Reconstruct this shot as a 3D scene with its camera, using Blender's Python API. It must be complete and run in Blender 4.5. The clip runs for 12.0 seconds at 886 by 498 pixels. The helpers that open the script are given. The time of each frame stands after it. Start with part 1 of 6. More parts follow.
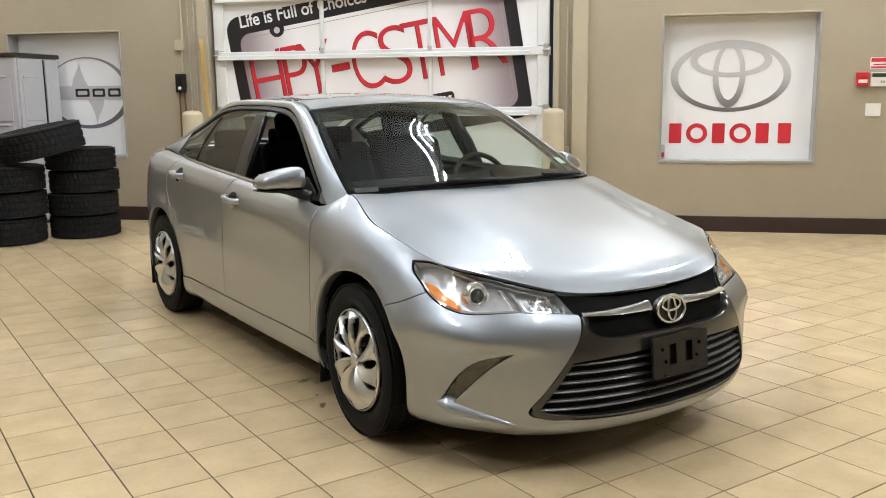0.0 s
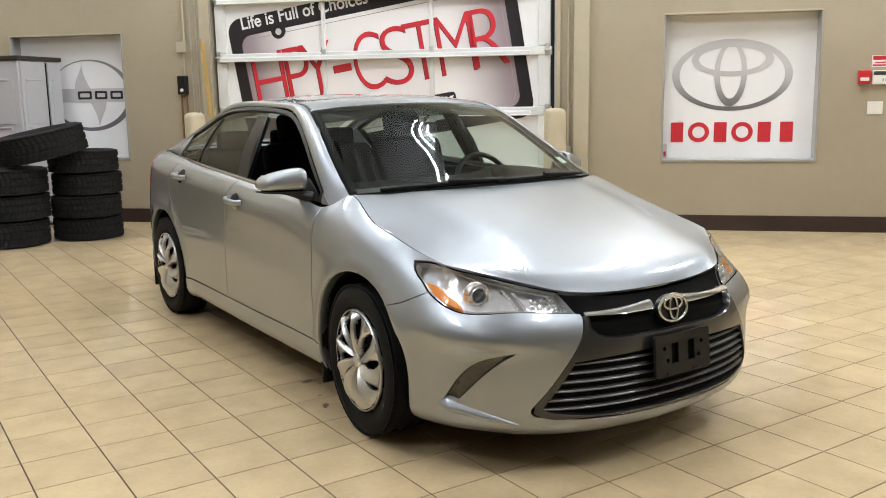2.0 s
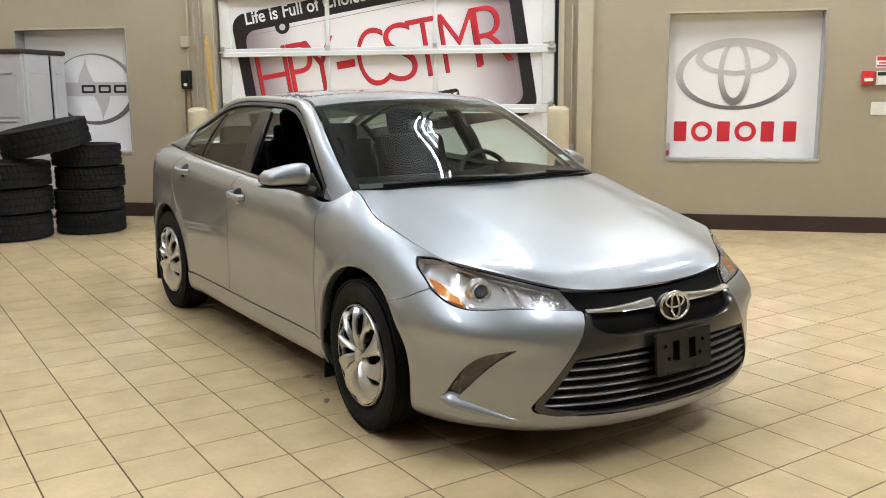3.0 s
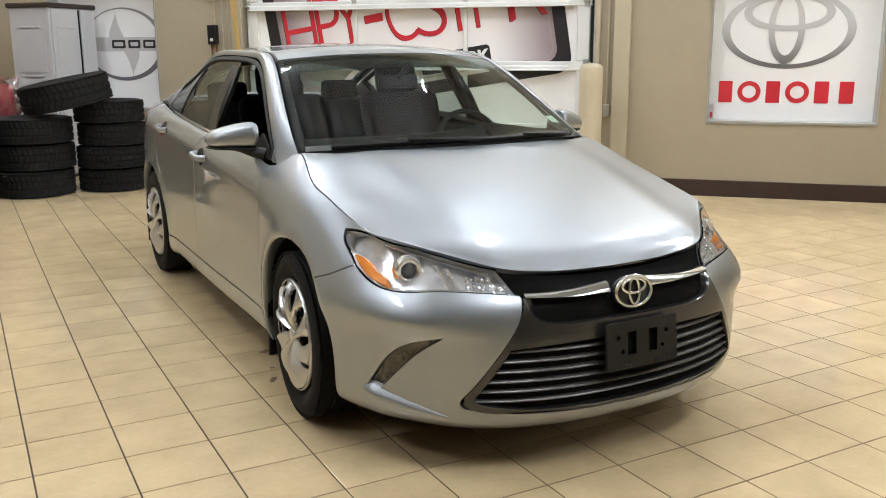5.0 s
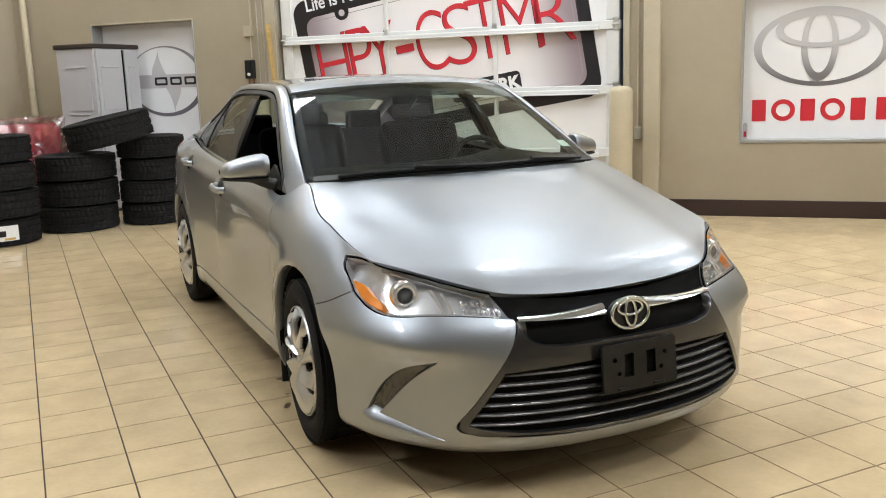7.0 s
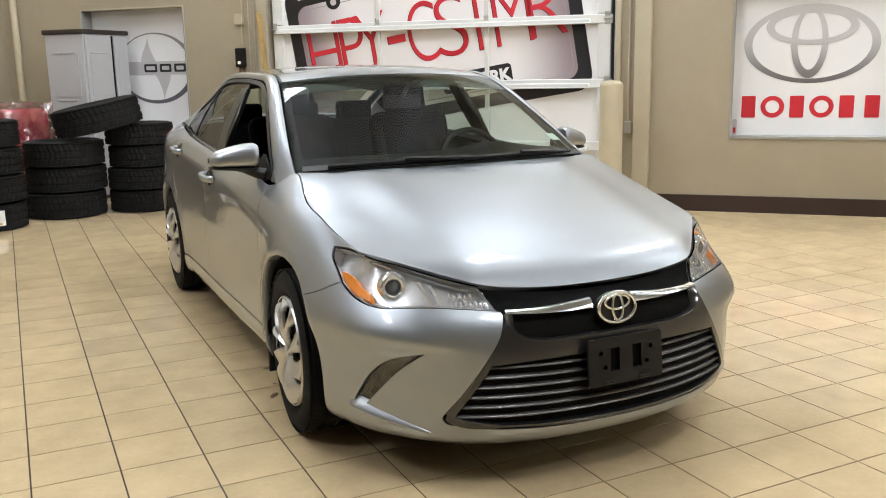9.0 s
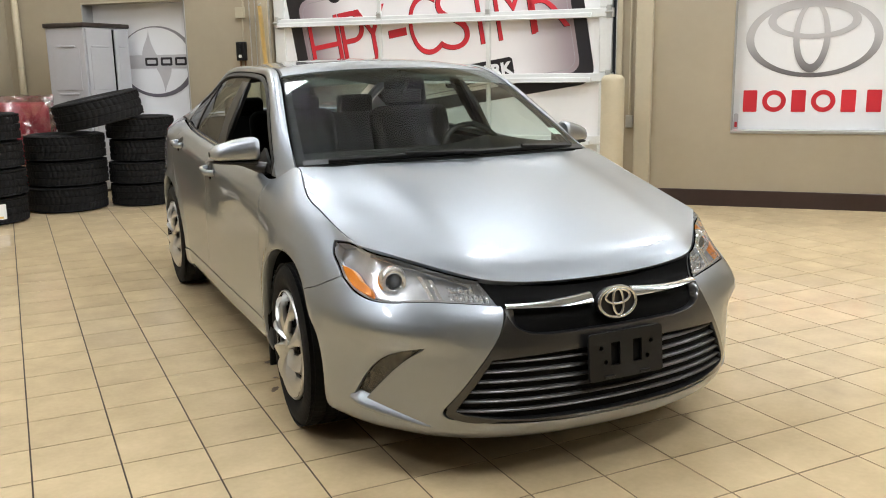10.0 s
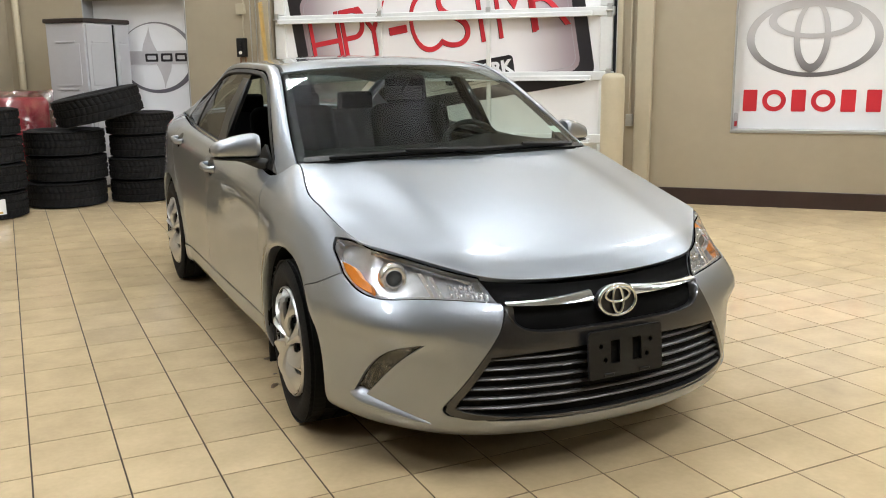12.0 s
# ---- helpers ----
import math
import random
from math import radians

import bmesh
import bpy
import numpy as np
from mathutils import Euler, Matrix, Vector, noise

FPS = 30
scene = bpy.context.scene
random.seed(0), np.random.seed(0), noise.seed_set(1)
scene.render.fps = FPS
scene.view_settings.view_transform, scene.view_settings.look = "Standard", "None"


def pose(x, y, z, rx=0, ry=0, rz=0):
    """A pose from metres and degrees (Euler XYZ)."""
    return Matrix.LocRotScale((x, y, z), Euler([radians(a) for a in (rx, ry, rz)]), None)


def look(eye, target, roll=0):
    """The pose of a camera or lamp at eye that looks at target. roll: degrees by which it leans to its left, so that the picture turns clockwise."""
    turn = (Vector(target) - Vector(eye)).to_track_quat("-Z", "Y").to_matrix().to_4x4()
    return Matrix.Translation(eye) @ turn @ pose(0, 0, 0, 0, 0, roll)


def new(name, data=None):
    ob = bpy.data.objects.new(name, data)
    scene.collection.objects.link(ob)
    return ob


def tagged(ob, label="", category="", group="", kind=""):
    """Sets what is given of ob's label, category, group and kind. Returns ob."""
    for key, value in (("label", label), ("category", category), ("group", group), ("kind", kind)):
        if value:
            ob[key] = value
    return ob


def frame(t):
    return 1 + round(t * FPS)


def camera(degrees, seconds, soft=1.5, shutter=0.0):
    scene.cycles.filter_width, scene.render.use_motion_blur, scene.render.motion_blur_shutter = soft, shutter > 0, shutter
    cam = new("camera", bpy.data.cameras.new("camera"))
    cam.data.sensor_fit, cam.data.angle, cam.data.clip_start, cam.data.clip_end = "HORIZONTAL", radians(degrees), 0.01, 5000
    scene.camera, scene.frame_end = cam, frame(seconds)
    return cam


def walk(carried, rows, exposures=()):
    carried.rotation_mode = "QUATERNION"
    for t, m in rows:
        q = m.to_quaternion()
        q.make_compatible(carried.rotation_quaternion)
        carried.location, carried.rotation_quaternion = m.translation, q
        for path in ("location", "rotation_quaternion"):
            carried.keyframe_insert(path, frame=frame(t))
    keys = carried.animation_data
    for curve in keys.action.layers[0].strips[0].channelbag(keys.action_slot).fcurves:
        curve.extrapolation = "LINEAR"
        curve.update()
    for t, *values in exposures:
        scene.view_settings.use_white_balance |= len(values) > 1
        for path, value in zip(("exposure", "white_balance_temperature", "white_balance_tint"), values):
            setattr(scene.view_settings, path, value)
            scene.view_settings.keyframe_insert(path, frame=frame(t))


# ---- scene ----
cam = camera(53.19, 12.0, soft=1.0)
PATH = [
    (0, (-0.424, -2.624, 1.465), (0.657, -0.977, 1.122), -0.56),
    (0.5, (-0.422, -2.628, 1.462), (0.666, -0.986, 1.118), -0.61),
    (1, (-0.425, -2.632, 1.465), (0.666, -0.990, 1.123), -0.42),
    (1.5, (-0.422, -2.635, 1.465), (0.658, -0.987, 1.119), -0.75),
    (2, (-0.424, -2.632, 1.465), (0.652, -0.981, 1.123), -0.89),
    (2.5, (-0.428, -2.633, 1.467), (0.647, -0.981, 1.122), -0.59),
    (3, (-0.430, -2.636, 1.461), (0.642, -0.984, 1.113), -0.39),
    (3.2, (-0.430, -2.635, 1.462), (0.642, -0.989, 1.106), -0.30),
    (4.8, (0.169, -2.562, 1.424), (1.070, -0.834, 0.972), -1.03),
    (5, (0.228, -2.569, 1.435), (1.146, -0.846, 0.999), -0.18),
    (5.5, (0.322, -2.616, 1.421), (1.226, -0.875, 1.031), 1.08),
    (6, (0.386, -2.657, 1.412), (1.221, -0.880, 1.031), 1.90),
    (6.5, (0.388, -2.684, 1.438), (1.202, -0.894, 1.077), -2.71),
    (7, (0.390, -2.692, 1.434), (1.207, -0.906, 1.059), -1.92),
    (7.2, (0.389, -2.693, 1.434), (1.211, -0.911, 1.045), -1.84),
    (9, (0.389, -2.698, 1.438), (1.227, -0.925, 1.043), -1.03),
    (9.5, (0.385, -2.697, 1.439), (1.222, -0.925, 1.040), -1.03),
    (10, (0.391, -2.698, 1.439), (1.225, -0.927, 1.031), -0.97),
    (10.5, (0.388, -2.697, 1.435), (1.221, -0.927, 1.022), -0.92),
    (11, (0.389, -2.698, 1.436), (1.220, -0.928, 1.016), -0.75),
    (11.5, (0.387, -2.698, 1.438), (1.217, -0.927, 1.020), -0.67),
    (12, (0.384, -2.699, 1.438), (1.220, -0.930, 1.025), -0.64),
]
walk(cam, [(t, look(eye, target, roll)) for t, eye, target, roll in PATH])
import functools


# ---- world and light ----
# The floor tiles run along x and y; the back wall runs at 45 degrees to them.
# Wall frame: u along the back wall, v towards it, z up.
WALL = pose(0, 0, 0, 0, 0, -44.73) @ Matrix.Translation((-0.087, -0.021, 0)) @ Matrix.Scale(1.0465, 4)
V_WALL = 7.27
U_LEFT, U_RIGHT, V_BACK, Z_CEIL = -6.62, 9.0, -13.0, 5.6

world = bpy.data.worlds.new("world")
scene.world = world
world.use_nodes = True
world.node_tree.nodes["Background"].inputs["Color"].default_value = (0.9, 0.93, 1.0, 1)
world.node_tree.nodes["Background"].inputs["Strength"].default_value = 0.02
scene.view_settings.exposure = 0.0


# ---- materials ----
def material(name, color, rough=0.5, metal=0.0, vary=0.12, scale=8.0, bump=0.0, bump_scale=60.0, coat=0.0, coat_rough=0.03,
             rough_vary=0.08, color2=None, per_object=0.0, spec=0.5):
    """Principled surface with two scales of colour and roughness variation and a fine relief."""
    m = bpy.data.materials.new(name)
    m.use_nodes = True
    nt = m.node_tree
    n, l = nt.nodes, nt.links
    p = n["Principled BSDF"]
    p.inputs["Metallic"].default_value = metal
    p.inputs["Specular IOR Level"].default_value = spec
    p.inputs["Coat Weight"].default_value = coat
    p.inputs["Coat Roughness"].default_value = coat_rough
    tc = n.new("ShaderNodeTexCoord")
    big = n.new("ShaderNodeTexNoise")
    big.inputs["Scale"].default_value = scale
    big.inputs["Detail"].default_value = 5
    small = n.new("ShaderNodeTexNoise")
    small.inputs["Scale"].default_value = scale * 9
    small.inputs["Detail"].default_value = 3
    for t in (big, small):
        l.new(tc.outputs["Object"], t.inputs["Vector"])
    if per_object:
        inf, sh = n.new("ShaderNodeObjectInfo"), n.new("ShaderNodeVectorMath")
        sh.operation = "MULTIPLY_ADD"
        sh.inputs[1].default_value = (37.0, 53.0, 11.0)
        l.new(inf.outputs["Random"], sh.inputs[0])
        l.new(tc.outputs["Object"], sh.inputs[2])
        for t in (big, small):
            l.new(sh.outputs[0], t.inputs["Vector"])
    mix = n.new("ShaderNodeMath")
    mix.operation = "MULTIPLY_ADD"
    mix.inputs[1].default_value = 0.35
    l.new(small.outputs["Fac"], mix.inputs[0])
    l.new(big.outputs["Fac"], mix.inputs[2])
    ramp = n.new("ShaderNodeMapRange")
    ramp.inputs["From Min"].default_value, ramp.inputs["From Max"].default_value = 0.45, 0.9
    l.new(mix.outputs[0], ramp.inputs["Value"])
    cm = n.new("ShaderNodeMix")
    cm.data_type = "RGBA"
    a = [c * (1 - vary) for c in color]
    b = list(color2) if color2 else [min(1, c * (1 + vary)) for c in color]
    cm.inputs["A"].default_value, cm.inputs["B"].default_value = (*a, 1), (*b, 1)
    l.new(ramp.outputs["Result"], cm.inputs["Factor"])
    out = cm.outputs["Result"]
    if per_object:
        info = n.new("ShaderNodeObjectInfo")
        isl = n.new("ShaderNodeNewGeometry")
        add = n.new("ShaderNodeMath")
        add.operation = "ADD"
        l.new(info.outputs["Random"], add.inputs[0])
        l.new(isl.outputs["Random Per Island"], add.inputs[1])
        fr = n.new("ShaderNodeMath")
        fr.operation = "FRACT"
        l.new(add.outputs[0], fr.inputs[0])
        mr = n.new("ShaderNodeMapRange")
        mr.inputs["To Min"].default_value, mr.inputs["To Max"].default_value = 1 - per_object, 1 + per_object
        l.new(fr.outputs[0], mr.inputs["Value"])
        hsv = n.new("ShaderNodeHueSaturation")
        l.new(mr.outputs["Result"], hsv.inputs["Value"])
        l.new(out, hsv.inputs["Color"])
        out = hsv.outputs["Color"]
    l.new(out, p.inputs["Base Color"])
    rr = n.new("ShaderNodeMapRange")
    rr.inputs["To Min"].default_value, rr.inputs["To Max"].default_value = max(0.0, rough - rough_vary * rough), min(1, rough + rough_vary * rough)
    l.new(big.outputs["Fac"], rr.inputs["Value"])
    l.new(rr.outputs["Result"], p.inputs["Roughness"])
    if bump:
        fine = n.new("ShaderNodeTexNoise")
        fine.inputs["Scale"].default_value = bump_scale
        fine.inputs["Detail"].default_value = 4
        l.new(tc.outputs["Object"], fine.inputs["Vector"])
        bm_ = n.new("ShaderNodeBump")
        bm_.inputs["Strength"].default_value = bump
        bm_.inputs["Distance"].default_value = 0.01
        l.new(fine.outputs["Fac"], bm_.inputs["Height"])
        l.new(bm_.outputs["Normal"], p.inputs["Normal"])
    return m


def glass(name, color, rough=0.0, ior=1.45):
    m = bpy.data.materials.new(name)
    m.use_nodes = True
    n, l = m.node_tree.nodes, m.node_tree.links
    n.remove(n["Principled BSDF"])
    tr = n.new("ShaderNodeBsdfTransparent")
    tr.inputs["Color"].default_value = (*color, 1)
    gl = n.new("ShaderNodeBsdfGlossy")
    gl.inputs["Roughness"].default_value = rough
    # Schlick's law from the facing angle, the same from both sides
    lw = n.new("ShaderNodeLayerWeight")
    lw.inputs["Blend"].default_value = 0.5
    pw = n.new("ShaderNodeMath")
    pw.operation = "POWER"
    pw.inputs[1].default_value = 5.0
    l.new(lw.outputs["Facing"], pw.inputs[0])
    f0 = ((ior - 1) / (ior + 1)) ** 2
    fr = n.new("ShaderNodeMath")
    fr.operation = "MULTIPLY_ADD"
    fr.inputs[1].default_value, fr.inputs[2].default_value = 1 - f0, f0
    l.new(pw.outputs[0], fr.inputs[0])
    mx = n.new("ShaderNodeMixShader")
    l.new(fr.outputs[0], mx.inputs[0])
    l.new(tr.outputs[0], mx.inputs[1])
    l.new(gl.outputs[0], mx.inputs[2])
    l.new(mx.outputs[0], n["Material Output"].inputs["Surface"])
    return m


def glow(name, color, strength):
    m = bpy.data.materials.new(name)
    m.use_nodes = True
    p = m.node_tree.nodes["Principled BSDF"]
    p.inputs["Base Color"].default_value = (*color, 1)
    p.inputs["Emission Color"].default_value = (*color, 1)
    p.inputs["Emission Strength"].default_value = strength
    return m


M_WALL = material("painted_drywall", (0.335, 0.285, 0.205), 0.55, vary=0.05, scale=1.3, bump=0.08, bump_scale=220)
M_TRIM = material("painted_trim", (0.42, 0.37, 0.27), 0.45, vary=0.05, scale=3, bump=0.04, bump_scale=120)
M_BASE = material("dark_baseboard_vinyl", (0.028, 0.014, 0.012), 0.4, vary=0.2, scale=3)
M_TILE = material("beige_ceramic_tile", (0.615, 0.478, 0.290), 0.135, vary=0.10, scale=5, bump=0.012, bump_scale=45, per_object=0.045, rough_vary=0.4)
M_GROUT = material("dark_brown_grout", (0.045, 0.028, 0.016), 0.85, vary=0.3, scale=20, bump=0.2)
M_CEIL = material("painted_metal_deck", (0.52, 0.53, 0.54), 0.6, vary=0.08, scale=1)
M_STEEL = material("painted_steel", (0.36, 0.36, 0.35), 0.45, metal=0.2, vary=0.08, scale=3)
M_WHITE = material("white_vinyl_print", (0.80, 0.80, 0.81), 0.3, vary=0.02, scale=2)
M_ALU = material("white_aluminium_rail", (0.70, 0.71, 0.70), 0.38, metal=0.1, vary=0.06, scale=4)
M_GALV = material("galvanised_steel", (0.50, 0.50, 0.48), 0.38, metal=0.8, vary=0.15, scale=10)
M_RED = material("red_print", (0.54, 0.022, 0.035), 0.4, vary=0.05, scale=3)
M_BLACK = material("black_print", (0.012, 0.010, 0.012), 0.35, vary=0.2, scale=3)
M_INK = material("silver_grey_print", (0.30, 0.28, 0.29), 0.35, vary=0.1, scale=3)
M_INK2 = material("pale_grey_print", (0.52, 0.50, 0.51), 0.35, vary=0.06, scale=3)
M_RUBBER = material("tyre_rubber", (0.0045, 0.0045, 0.005), 0.78, vary=0.3, scale=9, bump=0.12, bump_scale=90, spec=0.25)
M_CABINET = material("grey_moulded_plastic", (0.46, 0.46, 0.48), 0.45, vary=0.04, scale=3, bump=0.05, bump_scale=250)
M_CABTOP = material("dark_brown_plastic", (0.03, 0.02, 0.016), 0.45, vary=0.15, scale=4)
M_BOLLARD = material("beige_painted_bollard", (0.47, 0.41, 0.29), 0.5, vary=0.06, scale=4, bump=0.08, bump_scale=70)
M_DARK = material("black_plastic", (0.007, 0.007, 0.0075), 0.5, vary=0.2, scale=12, spec=0.32)


# ---- helpers for building ----
def link_mesh(name, bm, mat, parent=None, label="", smooth=None):
    me = bpy.data.meshes.new(name)
    bm.normal_update()
    bm.to_mesh(me)
    bm.free()
    for m in (mat if isinstance(mat, (list, tuple)) else (mat,)):
        me.materials.append(m)
    if smooth is not None:
        me.shade_smooth()
        if smooth < 179:
            me.set_sharp_from_angle(angle=radians(smooth))
    ob = new(name, me)
    if parent is not None:
        ob.parent = parent
    if label:
        ob["label"] = label
    return ob


part = link_mesh


def thing(name, m, label, category, group="", kind=""):
    ob = new(name)
    ob.empty_display_size = 0.1
    ob.matrix_world = m
    ob.matrix_basis = m
    return tagged(ob, label, category, group, kind)


def box(lo, hi, bevel=0.0, segments=2, bm=None, m=None):
    bm = bm or bmesh.new()
    g = bmesh.ops.create_cube(bm, size=1)
    vs = g["verts"]
    for v in vs:
        v.co = Vector([lo[i] + (v.co[i] + 0.5) * (hi[i] - lo[i]) for i in range(3)])
    if bevel:
        es = list({e for v in vs for e in v.link_edges})
        r = bmesh.ops.bevel(bm, geom=es, offset=bevel, segments=segments, profile=0.5, affect="EDGES")
        vs = list({v for f in r["faces"] for v in f.verts} | {v for v in vs if v.is_valid})
    if m is not None:
        bmesh.ops.transform(bm, matrix=m, verts=vs)
    return bm


def lathe(profile, steps=48, bm=None, m=None, closed=False, arc=math.tau):
    """Turns a profile of (radius, height) round the z axis."""
    bm = bm or bmesh.new()
    full = abs(arc - math.tau) < 1e-6
    n = steps if full else steps + 1
    rows = []
    for k in range(n):
        a = arc * k / steps
        rows.append([bm.verts.new(((r * math.cos(a)), r * math.sin(a), h)) for r, h in profile])
    q = len(profile)
    for k in range(steps):
        a, b = rows[k], rows[(k + 1) % n]
        for i in range(q if closed else q - 1):
            j = (i + 1) % q
            bm.faces.new((a[i], b[i], b[j], a[j]))
    if m is not None:
        bmesh.ops.transform(bm, matrix=m, verts=[v for r in rows for v in r])
    return bm


def tube(points, r, steps=10, bm=None, cap=True):
    """A round bar along a line of points."""
    bm = bm or bmesh.new()
    pts = [Vector(p) for p in points]
    rings = []
    side = None
    for i, p in enumerate(pts):
        d = (pts[min(i + 1, len(pts) - 1)] - pts[max(i - 1, 0)]).normalized()
        if side is None:
            side = d.orthogonal().normalized()
        side = (side - d * side.dot(d)).normalized()
        up = d.cross(side)
        rr = r[i] if isinstance(r, (list, tuple)) else r
        rings.append([bm.verts.new(p + (side * math.cos(math.tau * k / steps) + up * math.sin(math.tau * k / steps)) * rr) for k in range(steps)])
    for a, b in zip(rings, rings[1:]):
        for k in range(steps):
            bm.faces.new((a[k], a[(k + 1) % steps], b[(k + 1) % steps], b[k]))
    if cap:
        bm.faces.new(list(reversed(rings[0])))
        bm.faces.new(rings[-1])
    return bm


def slab(outline, z0, z1, bm=None, m=None, holes=()):
    """A flat plate with an outline in x, y (and holes), between two heights."""
    bm = bm or bmesh.new()
    from mathutils.geometry import delaunay_2d_cdt
    loops = [outline, *holes]
    pts, edges = [], []
    for lp in loops:
        b = len(pts)
        pts += [Vector(p[:2]) for p in lp]
        edges += [(b + i, b + (i + 1) % len(lp)) for i in range(len(lp))]
    vs, es, fs, _, _, _ = delaunay_2d_cdt(pts, edges, [], 0, 1e-7)
    keep = []
    for f in fs:
        c = sum((vs[i] for i in f), Vector((0, 0))) / len(f)
        if inside(c, outline) and not any(inside(c, h) for h in holes):
            keep.append(f)
    lo = [bm.verts.new((v.x, v.y, z0)) for v in vs]
    hi = [bm.verts.new((v.x, v.y, z1)) for v in vs]
    count = {}
    for f in keep:
        bm.faces.new([hi[i] for i in f])
        bm.faces.new([lo[i] for i in reversed(f)])
        for a, b in zip(f, f[1:] + f[:1]):
            count[(a, b)] = 1
    for a, b in list(count):
        if (b, a) not in count:
            bm.faces.new((lo[a], lo[b], hi[b], hi[a]))
    bmesh.ops.delete(bm, geom=[v for v in lo + hi if not v.link_faces], context="VERTS")
    if m is not None:
        bmesh.ops.transform(bm, matrix=m, verts=[v for v in lo + hi if v.is_valid])
    return bm


def inside(p, poly):
    x, y = p[0], p[1]
    c = False
    for (x1, y1), (x2, y2) in zip(poly, list(poly[1:]) + [poly[0]]):
        if (y1 > y) != (y2 > y) and x < (x2 - x1) * (y - y1) / (y2 - y1) + x1:
            c = not c
    return c


def ellipse(cx, cy, rx, ry, n=48, a0=0.0):
    return [(cx + rx * math.cos(math.tau * k / n + a0), cy + ry * math.sin(math.tau * k / n + a0)) for k in range(n)]


def rounded(x0, y0, x1, y1, r, n=6):
    out = []
    for cx, cy, a in ((x1 - r, y1 - r, 0), (x0 + r, y1 - r, 90), (x0 + r, y0 + r, 180), (x1 - r, y0 + r, 270)):
        out += [(cx + r * math.cos(radians(a + 90 * k / n)), cy + r * math.sin(radians(a + 90 * k / n))) for k in range(n + 1)]
    return out


# prints on the back wall: x along u, y up, z towards the room
def on_wall(u, v, z, turn=0.0):
    return WALL @ pose(u, v, z, 90, 0, 0) @ pose(0, 0, 0, 0, 0, turn)


def lettering(name, text, size, mat, parent, x, y, z, sx=1.0, depth=0.002, bold=0.0, label="", align="LEFT", shear=0.0):
    cu = bpy.data.curves.new(name, "FONT")
    cu.body, cu.size, cu.extrude, cu.offset, cu.align_x, cu.shear = text, size, depth, bold, align, shear
    tmp = bpy.data.objects.new(name, cu)
    scene.collection.objects.link(tmp)
    bpy.context.view_layer.update()
    me = bpy.data.meshes.new_from_object(tmp.evaluated_get(bpy.context.evaluated_depsgraph_get()))
    bpy.data.objects.remove(tmp)
    me.name = name
    me.materials.clear()
    me.materials.append(mat)
    ob = new(name, me)
    ob.parent = parent
    ob.matrix_basis = Matrix.Translation((x, y, z)) @ Matrix.Diagonal((sx, 1, 1, 1))
    if label:
        ob["label"] = label
    return ob


# ---- the room ----
NICHE = {"right": (1.93, 3.42, 0.695, 2.17), "left": (-5.46, -4.02, 0.72, 2.155)}
DOOR = (-2.92, 0.85, 0.0, 3.75)
D_NICHE = 0.18


def build_room():
    # back wall with the doorway and two panelled-over window niches
    outline = [(U_LEFT - 0.25, 0), (DOOR[0], 0), (DOOR[0], DOOR[3]), (DOOR[1], DOOR[3]), (DOOR[1], 0), (U_RIGHT + 0.25, 0),
               (U_RIGHT + 0.25, Z_CEIL), (U_LEFT - 0.25, Z_CEIL)]
    holes = [[(a, c), (b, c), (b, d), (a, d)] for a, b, c, d in NICHE.values()]
    w = link_mesh("wall_back", slab(outline, -0.30, 0.0, holes=holes), M_WALL)
    w.matrix_basis = on_wall(0, V_WALL, 0)
    tagged(w, "tan painted back wall of the delivery bay", "wall", kind="structure")
    # right and front walls are unseen, added to bound light; front set back to stay dim
    for name, lo, hi in (("wall_left", (U_LEFT - 0.25, V_BACK, 0), (U_LEFT, V_WALL, Z_CEIL)),
                         ("unseen_wall_right", (U_RIGHT, V_BACK, 0), (U_RIGHT + 0.25, V_WALL, Z_CEIL)),
                         ("unseen_wall_front", (U_LEFT - 0.25, V_BACK - 0.25, 0), (U_RIGHT + 0.25, V_BACK, Z_CEIL))):
        o = link_mesh(name, box(lo, hi), M_WALL)
        o.matrix_basis = WALL
        tagged(o, "tan painted plain wall", "wall", kind="structure")
    # baseboards, butted against door and walls
    for k, (a, b) in enumerate(((U_LEFT, DOOR[0] - 0.14), (1.215, U_RIGHT))):
        o = link_mesh("baseboard", box((a, V_WALL - 0.014, 0), (b, V_WALL - 0.001, 0.158), 0.003, 1), M_BASE)
        o.matrix_basis = WALL
        tagged(o, "dark brown vinyl baseboard along the tan wall", "baseboard", kind="structure")
    o = link_mesh("baseboard", box((U_LEFT + 0.001, V_BACK, 0), (U_LEFT + 0.014, V_WALL - 0.015, 0.158), 0.003, 1), M_BASE)
    o.matrix_basis = WALL
    tagged(o, "dark brown vinyl baseboard along the tan wall", "baseboard", kind="structure")
    # corrugated ceiling deck
    bm = bmesh.new()
    u, prof = U_LEFT, []
    while u < U_RIGHT:
        prof += [(u, 0.0), (u + 0.10, 0.0), (u + 0.105, 0.13), (u + 0.185, 0.13), (u + 0.19, 0.0)]
        u += 0.20
    a = [bm.verts.new((p, V_BACK, Z_CEIL + h)) for p, h in prof]
    b = [bm.verts.new((p, V_WALL, Z_CEIL + h)) for p, h in prof]
    for i in range(len(a) - 1):
        bm.faces.new((a[i], a[i + 1], b[i + 1], b[i]))
    c = link_mesh("ceiling", bm, M_CEIL)
    c.matrix_basis = WALL
    tagged(c, "corrugated metal roof deck painted off-white", "ceiling", kind="structure")


M_OFFW = material("white_enamel", (0.8, 0.8, 0.8), 0.3, vary=0.03)


